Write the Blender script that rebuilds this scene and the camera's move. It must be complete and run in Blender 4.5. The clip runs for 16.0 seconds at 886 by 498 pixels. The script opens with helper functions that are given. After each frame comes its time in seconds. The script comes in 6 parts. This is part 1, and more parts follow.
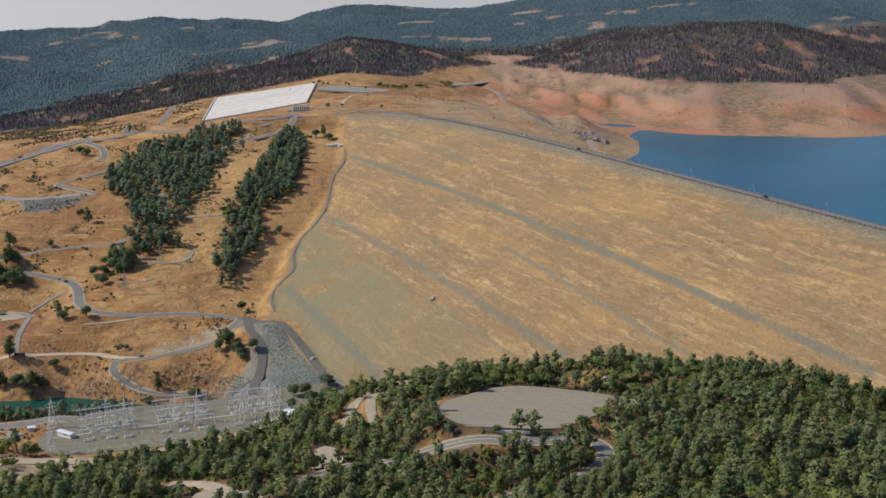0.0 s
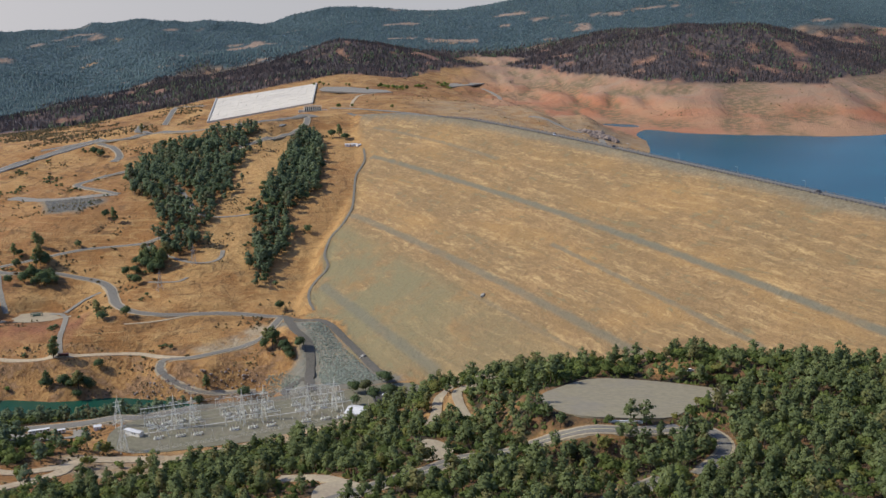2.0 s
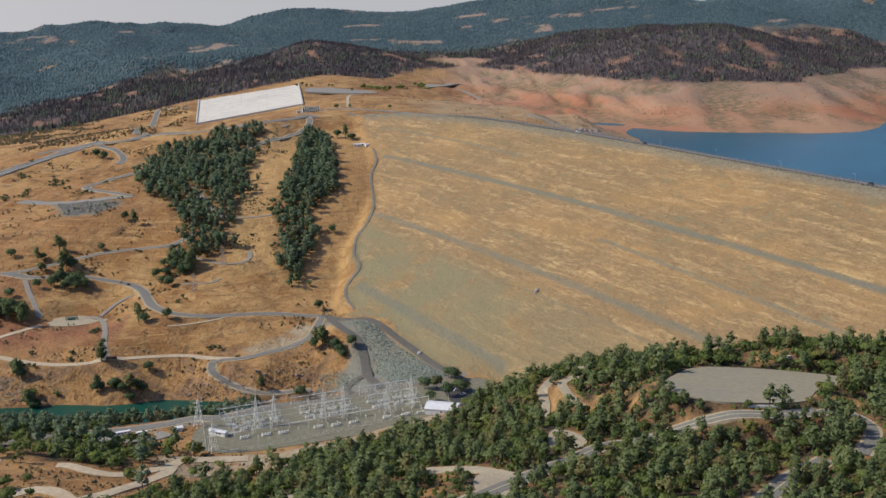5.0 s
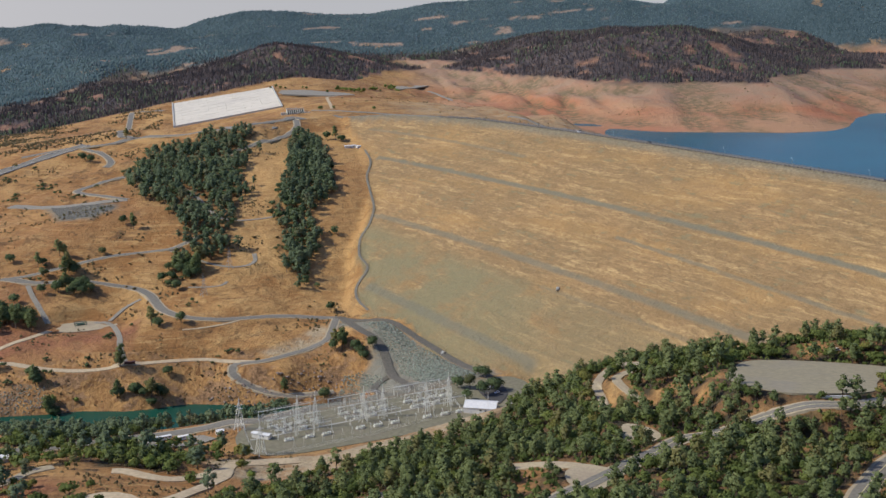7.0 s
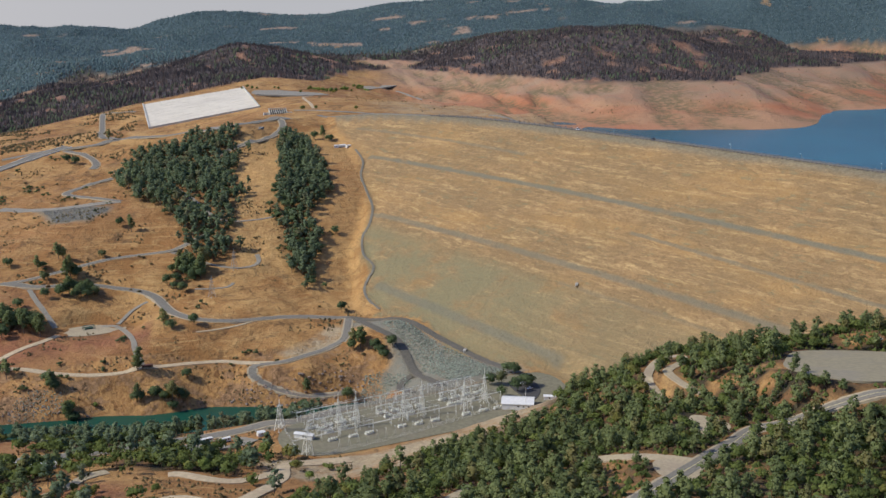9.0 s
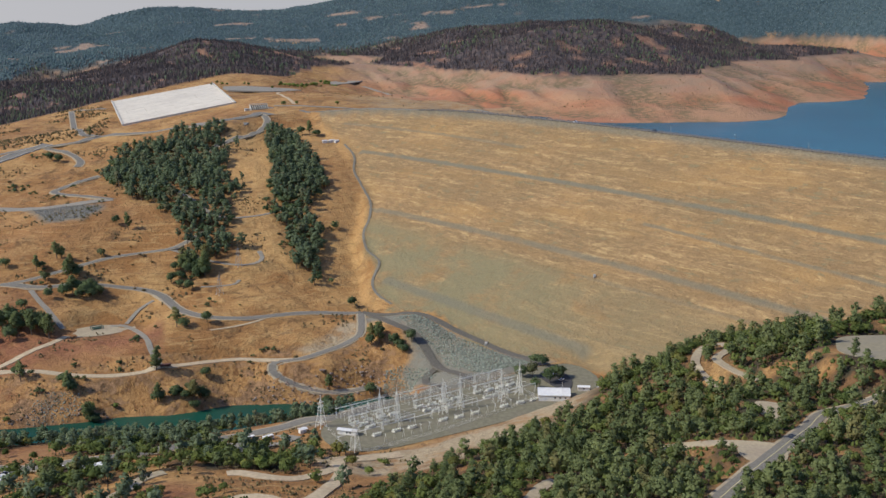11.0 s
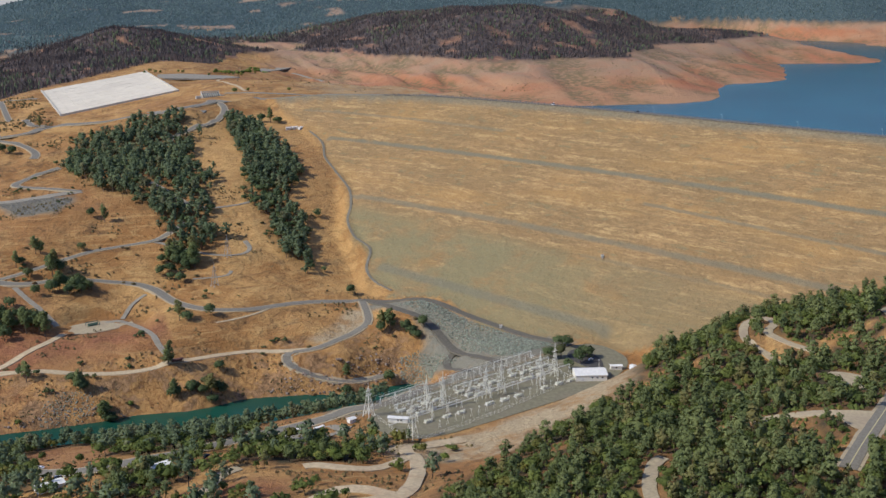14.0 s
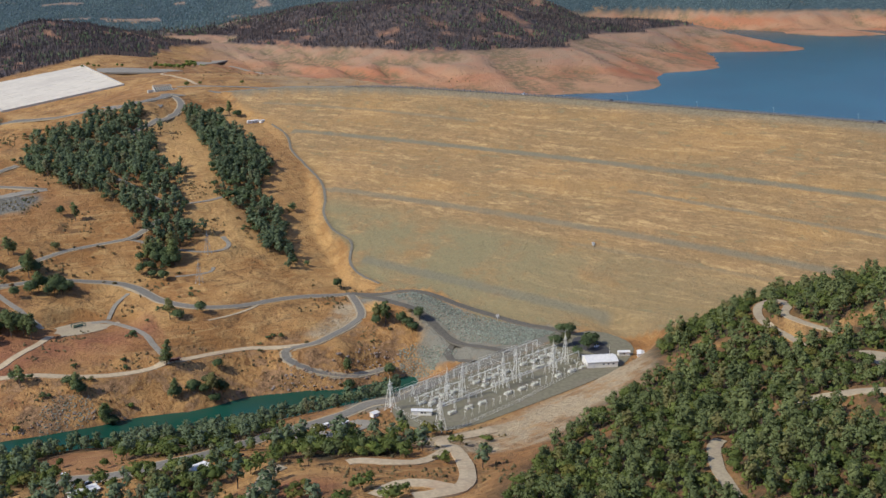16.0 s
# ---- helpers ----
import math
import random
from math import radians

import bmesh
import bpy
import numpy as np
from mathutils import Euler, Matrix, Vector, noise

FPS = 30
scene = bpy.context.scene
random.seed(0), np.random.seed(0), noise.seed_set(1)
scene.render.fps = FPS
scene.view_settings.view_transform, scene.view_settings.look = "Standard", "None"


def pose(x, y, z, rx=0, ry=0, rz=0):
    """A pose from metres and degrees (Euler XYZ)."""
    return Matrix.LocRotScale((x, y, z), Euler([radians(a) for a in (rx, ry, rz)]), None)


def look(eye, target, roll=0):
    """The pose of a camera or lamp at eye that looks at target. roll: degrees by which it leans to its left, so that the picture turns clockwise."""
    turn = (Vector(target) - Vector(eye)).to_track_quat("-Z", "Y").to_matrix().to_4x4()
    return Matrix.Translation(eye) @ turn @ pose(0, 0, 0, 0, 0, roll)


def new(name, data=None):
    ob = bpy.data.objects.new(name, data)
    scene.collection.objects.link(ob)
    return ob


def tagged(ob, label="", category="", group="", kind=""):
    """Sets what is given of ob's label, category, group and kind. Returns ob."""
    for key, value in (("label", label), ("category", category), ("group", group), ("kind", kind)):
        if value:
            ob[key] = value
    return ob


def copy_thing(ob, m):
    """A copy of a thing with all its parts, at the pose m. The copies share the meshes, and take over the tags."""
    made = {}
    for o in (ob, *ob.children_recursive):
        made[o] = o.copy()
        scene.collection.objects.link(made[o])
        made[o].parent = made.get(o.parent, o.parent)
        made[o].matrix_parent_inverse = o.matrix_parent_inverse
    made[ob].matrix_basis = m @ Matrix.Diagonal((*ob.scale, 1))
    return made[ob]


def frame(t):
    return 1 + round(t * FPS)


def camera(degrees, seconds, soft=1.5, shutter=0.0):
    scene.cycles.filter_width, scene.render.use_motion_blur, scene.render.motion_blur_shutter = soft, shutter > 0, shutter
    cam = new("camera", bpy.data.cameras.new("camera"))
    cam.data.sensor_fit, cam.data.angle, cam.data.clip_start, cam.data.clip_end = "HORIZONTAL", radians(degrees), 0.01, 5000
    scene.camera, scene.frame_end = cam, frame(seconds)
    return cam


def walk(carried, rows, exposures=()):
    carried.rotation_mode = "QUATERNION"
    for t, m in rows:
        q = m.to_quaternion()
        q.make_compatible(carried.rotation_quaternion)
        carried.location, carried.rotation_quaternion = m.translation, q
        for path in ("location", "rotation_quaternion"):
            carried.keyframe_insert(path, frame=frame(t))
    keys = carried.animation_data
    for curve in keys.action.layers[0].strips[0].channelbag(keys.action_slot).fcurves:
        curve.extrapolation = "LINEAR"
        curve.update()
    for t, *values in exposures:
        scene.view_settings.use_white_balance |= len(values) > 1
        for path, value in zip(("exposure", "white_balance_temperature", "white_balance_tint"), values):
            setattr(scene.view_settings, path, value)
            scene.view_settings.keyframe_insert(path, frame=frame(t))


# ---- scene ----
cam = camera(43.72, 16.0)
ROWS = [
    (0, 1.57, -6.89, 358.65, 0.166, -13.030, -0.115),
    (0.5, -17.49, -7.71, 357.22, -0.338, -12.954, -0.079),
    (1, -36.20, -8.66, 356.01, -0.774, -12.911, -0.067),
    (2, -72.95, -10.55, 354.12, -1.615, -12.875, -0.078),
    (3, -109.18, -11.92, 352.73, -2.581, -12.855, -0.098),
    (4, -145.18, -12.34, 351.61, -3.748, -12.818, -0.108),
    (5, -181.08, -11.52, 350.58, -5.109, -12.757, -0.104),
    (6, -216.93, -9.31, 349.53, -6.605, -12.682, -0.094),
    (7, -252.69, -5.59, 348.36, -8.170, -12.613, -0.090),
    (8, -288.28, -0.32, 347.04, -9.750, -12.572, -0.099),
    (9, -323.63, 6.52, 345.60, -11.322, -12.577, -0.128),
    (10, -358.67, 14.92, 344.07, -12.899, -12.643, -0.174),
    (11, -393.36, 24.87, 342.55, -14.525, -12.775, -0.230),
    (12, -427.69, 36.32, 341.14, -16.268, -12.967, -0.289),
    (13, -461.70, 49.23, 339.93, -18.193, -13.204, -0.344),
    (14, -495.44, 63.46, 339.00, -20.333, -13.463, -0.396),
    (15, -528.98, 78.81, 338.41, -22.649, -13.714, -0.465),
    (15.5, -545.70, 86.83, 338.24, -23.829, -13.826, -0.519),
    (16, -562.39, 95.00, 338.13, -24.979, -13.924, -0.597),
]
walk(cam, [(t, pose(x, y, z, 90 + pitch, 0, yaw) @ pose(0, 0, 0, 0, 0, roll)) for t, x, y, z, yaw, pitch, roll in ROWS],
     [(0, 0.24, 6300, 10), (16, 0.24, 6300, 10)])

# ---- light ----
SUN_FROM = Vector((-0.74, 0.03, 0.67)).normalized()
world = bpy.data.worlds.new("sky")
scene.world = world
world.use_nodes = True
wn = world.node_tree
sky = wn.nodes.new("ShaderNodeTexSky")
sky.sky_type, sky.sun_disc = "NISHITA", False
sky.sun_elevation = math.asin(SUN_FROM.z)
sky.sun_rotation = math.atan2(SUN_FROM.x, SUN_FROM.y)
sky.dust_density, sky.air_density, sky.ozone_density = 0.7, 1.0, 6.0
# the bright hazy rim of the sky goes on a little below the eye's level
way = wn.nodes.new("ShaderNodeTexCoord")
split, level, joined = wn.nodes.new("ShaderNodeSeparateXYZ"), wn.nodes.new("ShaderNodeMath"), wn.nodes.new("ShaderNodeCombineXYZ")
level.operation = "MAXIMUM"
level.inputs[1].default_value = 0.012
wn.links.new(way.outputs["Generated"], split.inputs[0])
wn.links.new(split.outputs[2], level.inputs[0])
wn.links.new(split.outputs[0], joined.inputs[0])
wn.links.new(split.outputs[1], joined.inputs[1])
wn.links.new(level.outputs[0], joined.inputs[2])
wn.links.new(joined.outputs[0], sky.inputs["Vector"])
tone = wn.nodes.new("ShaderNodeMix")
tone.data_type, tone.blend_type = "RGBA", "MULTIPLY"
tone.inputs[0].default_value, tone.inputs[7].default_value = 1.0, (1.10, 1.01, 1.17, 1)
wn.links.new(sky.outputs["Color"], tone.inputs[6])
wn.links.new(tone.outputs[2], wn.nodes["Background"].inputs["Color"])
wn.nodes["Background"].inputs["Strength"].default_value = 0.115
sun = new("sun", bpy.data.lights.new("sun", "SUN"))
sun.data.energy, sun.data.angle, sun.data.color = 3.1, radians(0.5), (1.0, 0.96, 0.89)
sun.matrix_world = look((-800, 300, 1200), Vector((-800, 300, 1200)) - SUN_FROM)

# ---- land ----
LAKE, RIVER, CREST = 112.0, 0.0, 197.4
FACE_AT, FACE_NORMAL = (-45.7, 1175.6, 119.0), (-0.4113, -0.171, 0.8953)
RIVER_BANK = [(-259, 945, 24), (-389, 930, 1), (-316, 937, 2), (-173, 900, 25), (-304, 966, 23), (-251, 989, 28), (-375, 948, 13), (-278, 947, 22), (-410, 983, 30), (-408, 979, 26), (-451, 1092, 32), (-466, 1097, 39), (-530, 929, -4), (-414, 925, -4), (-345, 931, -4), (-277, 917, -4), (-212, 924, -4), (-340, 915, -4), (-474, 924, -4), (-444, 926, -4), (-507, 928, -4), (-900, 1000, -6), (-1500, 1050, -8), (-300, 893, 0), (-380, 895, 0), (-460, 900, 0), (-225, 890, 3), (-560, 924, -4), (-620, 926, -4), (-545, 896, 3), (-600, 898, 3), (-680, 900, 3), (-500, 898, 2), (-560, 946, 6), (-507, 942, 6), (-640, 945, 6), (-690, 940, 6), (-600, 938, 5), (-760, 950, 6), (-465, 945, 7), (-436, 949, 7), (-400, 943, 7), (-360, 951, 6), (-620, 965, 6)]
ABUTMENT = [(-379, 1064, 46), (-359, 1054, 44), (-525, 1478, 108), (-491, 1336, 98), (-437, 1612, 138), (-277, 1602, 152), (-246, 1647, 157), (-281, 1626, 166), (-312, 1177, 58), (-206, 1074, 35), (-457, 1258, 76), (-156, 1570, 146), (-240, 1690, 170), (-151, 1333, 93), (-161, 1371, 111)]
SPILLWAY = [(-499, 1773, 154), (-450, 2041, 126), (-260, 2027, 160), (-475, 2290, 147), (-276, 2379, 171), (-222, 1903, 174), (-252, 2388, 172), (-238, 2040, 166), (-97, 1844, 175), (-113, 2415, 167), (-300, 1800, 163), (-400, 1810, 148), (-350, 1950, 143), (-480, 1900, 128), (-330, 2200, 150), (-560, 2100, 124)]
YARD = [(-115, 770, 50), (-154, 724, 56), (-117, 757, 53), (-163, 1006, 48), (-276, 651, 56), (-290, 674, 55), (-354, 655, 65), (-487, 722, 51), (-442, 748, 46), (-407, 623, 74), (-620, 480, 52), (-700, 700, 20), (-560, 620, 45), (-900, 800, 10), (-277, 779, 42), (-238, 794, 43), (-156, 820, 44), (-86, 849, 46), (-66, 814, 47), (-299, 786, 41), (-327, 777, 41), (-372, 769, 40), (-288, 779, 41), (-232, 806, 43), (-276, 718, 44), (-347, 754, 43), (-130, 815, 44), (-82, 794, 46), (-200, 770, 44)]
NEAR_HILL = [(-80, 428, 131), (-9, 719, 95), (-61, 627, 101), (-26, 655, 116), (-84, 498, 120), (-212, 514, 102), (-109, 508, 118), (-215, 541, 94), (-226, 608, 76), (-131, 676, 73), (-29, 692, 103), (86, 361, 173), (115, 521, 139), (161, 624, 135), (190, 690, 101), (50, 419, 148), (-28, 484, 128), (-64, 561, 110), (-123, 522, 111), (21, 637, 122), (131, 695, 116), (-144, 506, 111), (0, 660, 114), (150, 230, 190), (230, 480, 152), (320, 480, 172), (254, 600, 136), (270, 655, 124), (290, 700, 100), (360, 660, 128), (450, 600, 175), (0, 230, 150), (-300, 300, 110), (120, 120, 200), (107, 496, 146), (60, 610, 127), (76, 523, 132)]
BURNT_HILL = [(-216, 2524, 182), (-7, 2885, 168), (187, 3272, 154), (283, 2764, 170), (445, 2412, 171), (465, 2366, 168), (598, 2335, 170), (654, 2385, 174), (794, 2325, 173), (867, 2494, 178), (1017, 2596, 178), (1114, 2748, 174), (1322, 2791, 172), (1689, 3261, 172), (674, 2985, 279), (481, 2816, 239), (802, 2765, 251), (681, 3200, 290), (934, 3050, 280), (522, 3350, 243), (999, 2900, 229), (-235, 3094, 222), (-241, 3046, 205), (-629, 3612, 188), (-688, 3377, 122), (-725, 3450, 155), (-826, 3250, 126), (-908, 3050, 106), (-744, 2371, 95), (349, 3751, 212)]
COVE = [(116, 2781, 140), (302, 2532, 139), (387, 2284, 137), (631, 2147, 138), (801, 2200, 140), (220, 2515, 126), (246, 1966, 131), (178, 1883, 150), (-100, 3330, 200), (-480, 2900, 165), (1300, 3100, 205), (1000, 3500, 200), (1500, 3500, 175)]
DAM_BASE = [(60, 900, 20), (0, 1050, -10), (150, 1000, 40), (250, 1000, 60), (100, 1200, 50), (0, 1300, 60), (300, 850, 120), (-60, 1500, 120), (-100, 1650, 150)]
LAKE_BED = [(872, 1900, 87), (989, 1637, 82), (557, 1840, 87), (600, 1200, 72), (900, 1500, 72), (300, 1500, 97), (1500, 1500, 72), (1500, 2300, 85), (1900, 2450, 84), (2100, 2900, 84), (2100, 3400, 88), (2050, 3850, 96), (2250, 2400, 78)]
SHORE = [(387, 2018, 112), (453, 1966, 112), (532, 1940, 112), (658, 1920, 112), (771, 1938, 112), (838, 2008, 112), (998, 2217, 112), (1120, 2227, 112), (1528, 2732, 114), (1727, 2639, 112), (1755, 2780, 133), (1778, 2950, 150), (1795, 3080, 164), (1960, 3150, 112), (1800, 3450, 112), (310, 1929, 115), (305, 2140, 112), (2300, 4060, 112), (2340, 3880, 112), (2440, 3720, 112), (2442, 3137, 112), (2768, 3457, 112), (2704, 3291, 112), (2560, 3330, 128)]
FAR_SIDE = [(1870, 4415, 215), (2232, 4252, 205), (2433, 4022, 186), (2621, 3713, 184), (2940, 3573, 189), (1575, 3655, 207), (1563, 3772, 237), (1443, 3897, 283), (1368, 4006, 305), (1288, 4143, 338), (1139, 4174, 332), (1047, 4193, 347), (1943, 4550, 375), (2314, 4385, 372), (2568, 4216, 370), (2854, 3999, 366), (3192, 3848, 362), (3635, 3652, 360), (1686, 4770, 344), (2027, 4726, 420), (2402, 4673, 480), (2650, 4626, 480), (3000, 2700, 120), (3600, 2600, 250), (2500, 1500, 172), (1850, 3900, 150)]
BEYOND = [(-378, 3932, 213), (-579, 4363, 240), (-1101, 4243, 205), (391, 4013, 273), (-13, 4046, 255), (689, 4028, 300), (-330, 4107, 250), (-716, 4039, 218), (-957, 3909, 207), (-1156, 4409, 251), (-889, 4435, 264), (-521, 4455, 289), (-405, 4458, 306), (83, 4502, 306), (-106, 4456, 305), (310, 4432, 330), (501, 4332, 334), (-1813, 4306, 210), (-1362, 4383, 236), (-1088, 3642, 100), (-1226, 3788, 130), (-894, 2540, 98), (-1000, 2200, 84), (-1200, 2900, 60), (-1500, 1500, 60), (-2500, 1500, 60), (-2012, 3666, 150), (-1500, 2500, 70), (-560, 2250, 134), (-640, 2210, 122), (-740, 2160, 108), (-390, 2400, 160)]
KNOTS = np.array(RIVER_BANK + ABUTMENT + SPILLWAY + YARD + NEAR_HILL + BURNT_HILL + COVE + DAM_BASE + LAKE_BED + SHORE + FAR_SIDE + BEYOND, float)


def thin_plate(knots):
    p = knots[:, :2] / 1000
    d2 = ((p[:, None] - p[None]) ** 2).sum(2)
    n = len(p)
    a = np.zeros((n + 3, n + 3))
    a[:n, :n] = 0.5 * d2 * np.log(d2 + 1e-12) + np.eye(n) * 4e-5
    a[:n, n], a[:n, n + 1:] = 1, p
    a[n:, :n] = a[:n, n:].T
    return np.linalg.solve(a, np.r_[knots[:, 2], 0, 0, 0])


WEIGHTS = thin_plate(KNOTS)


def natural(x, y):
    x, y = np.asarray(x, float) / 1000, np.asarray(y, float) / 1000
    out = WEIGHTS[-3] + WEIGHTS[-2] * x + WEIGHTS[-1] * y
    for (kx, ky, kz), w in zip(KNOTS, WEIGHTS):
        d2 = (x - kx / 1000) ** 2 + (y - ky / 1000) ** 2
        out = out + w * 0.5 * d2 * np.log(d2 + 1e-12)
    return out


def upslope(x, y):
    h = math.hypot(FACE_NORMAL[0], FACE_NORMAL[1])
    return (-FACE_NORMAL[0] * (x - FACE_AT[0]) - FACE_NORMAL[1] * (y - FACE_AT[1])) / h


def alongcrest(x, y):
    h = math.hypot(FACE_NORMAL[0], FACE_NORMAL[1])
    return (FACE_NORMAL[1] * (x - FACE_AT[0]) - FACE_NORMAL[0] * (y - FACE_AT[1])) / h


def crest_top(q):
    return CREST - 2.5e-5 * np.maximum(0, q + 100) ** 2 - np.maximum(0, q - 250) * 0.028 - np.maximum(0, q - 450) * 0.05 - np.maximum(0, q - 680) * 0.5


def dam(x, y):
    h = math.hypot(FACE_NORMAL[0], FACE_NORMAL[1])
    s, top = upslope(x, y), crest_top(alongcrest(x, y))
    edge = (top - FACE_AT[2]) * FACE_NORMAL[2] / h
    face = FACE_AT[2] + s * h / FACE_NORMAL[2]
    return np.minimum(np.minimum(face, top), top - np.maximum(0, s - edge - 14) / 2.6)


def axis(core0, core1, step, low, high, grow=1.07, most=24, wide=3400):
    mid = list(np.arange(core0, core1 + 0.1, step))
    up, down, s = [core1], [core0], step
    while up[-1] < high:
        s = min(s * grow, most if up[-1] < wide else 70)
        up.append(up[-1] + s)
    s = step
    while down[-1] > low:
        s = min(s * grow, most if down[-1] > -1300 else 70)
        down.append(down[-1] - s)
    return np.array(down[:0:-1] + mid + up[1:])


GX = axis(-620, 340, 5, -3000, 3900, wide=2900)
GY = axis(400, 1300, 5, -300, 5100, wide=4900)
XX, YY = np.meshgrid(GX, GY)


def lattice(i, j, seed):
    h = np.sin(i * 127.1 + j * 311.7 + seed * 74.7) * 43758.5453
    return h - np.floor(h)


def value_noise(x, y, size, seed=0):
    x, y = x / size, y / size
    i, j = np.floor(x), np.floor(y)
    u, v = x - i, y - j
    u, v = u * u * (3 - 2 * u), v * v * (3 - 2 * v)
    a, b = lattice(i, j, seed), lattice(i + 1, j, seed)
    c, d = lattice(i, j + 1, seed), lattice(i + 1, j + 1, seed)
    return (a * (1 - u) + b * u) * (1 - v) + (c * (1 - u) + d * u) * v


def fractal(x, y, size, octaves=4, seed=0):
    out, total, amp = 0.0, 0.0, 1.0
    for k in range(octaves):
        out, total = out + amp * value_noise(x, y, size / 2 ** k, seed + k), total + amp
        amp *= 0.5
    return out / total


def smooth_line(points, step=5.0):
    """A Catmull-Rom curve through the plan points, sampled evenly."""
    p = np.array([points[0], *points, points[-1]], float)
    out = []
    for k in range(1, len(p) - 2):
        n = max(2, int(np.linalg.norm(p[k + 1] - p[k]) / step))
        t = np.linspace(0, 1, n, endpoint=False)[:, None]
        out.append(0.5 * (2 * p[k] + (p[k + 1] - p[k - 1]) * t + (2 * p[k - 1] - 5 * p[k] + 4 * p[k + 1] - p[k + 2]) * t ** 2
                          + (3 * p[k] - p[k - 1] - 3 * p[k + 1] + p[k + 2]) * t ** 3))
    return np.vstack(out + [p[-1:]])


def inside(poly, x, y):
    x, y = np.asarray(x, float), np.asarray(y, float)
    hit = np.zeros(x.shape, bool)
    for (x0, y0), (x1, y1) in zip(poly, poly[1:] + poly[:1]):
        if y0 != y1:
            hit ^= ((y0 > y) != (y1 > y)) & (x < (x1 - x0) * (y - y0) / (y1 - y0) + x0)
    return hit


def off_line(line, x, y, reach=1e9):
    """The distance of points from a polyline, and the index of its nearest sample."""
    best, at = np.full(np.shape(x), 1e9), np.zeros(np.shape(x), int)
    for k, (px, py) in enumerate(line):
        d = (x - px) ** 2 + (y - py) ** 2
        near = d < best
        best, at = np.where(near, d, best), np.where(near, k, at)
    return np.sqrt(best), at


def off_poly(poly, x, y):
    best = np.full(np.shape(x), 1e9)
    for (x0, y0), (x1, y1) in zip(poly, poly[1:] + poly[:1]):
        dx, dy = x1 - x0, y1 - y0
        t = np.clip(((x - x0) * dx + (y - y0) * dy) / (dx * dx + dy * dy + 1e-9), 0, 1)
        best = np.minimum(best, np.hypot(x - x0 - t * dx, y - y0 - t * dy))
    return np.where(inside(poly, x, y), 0.0, best)


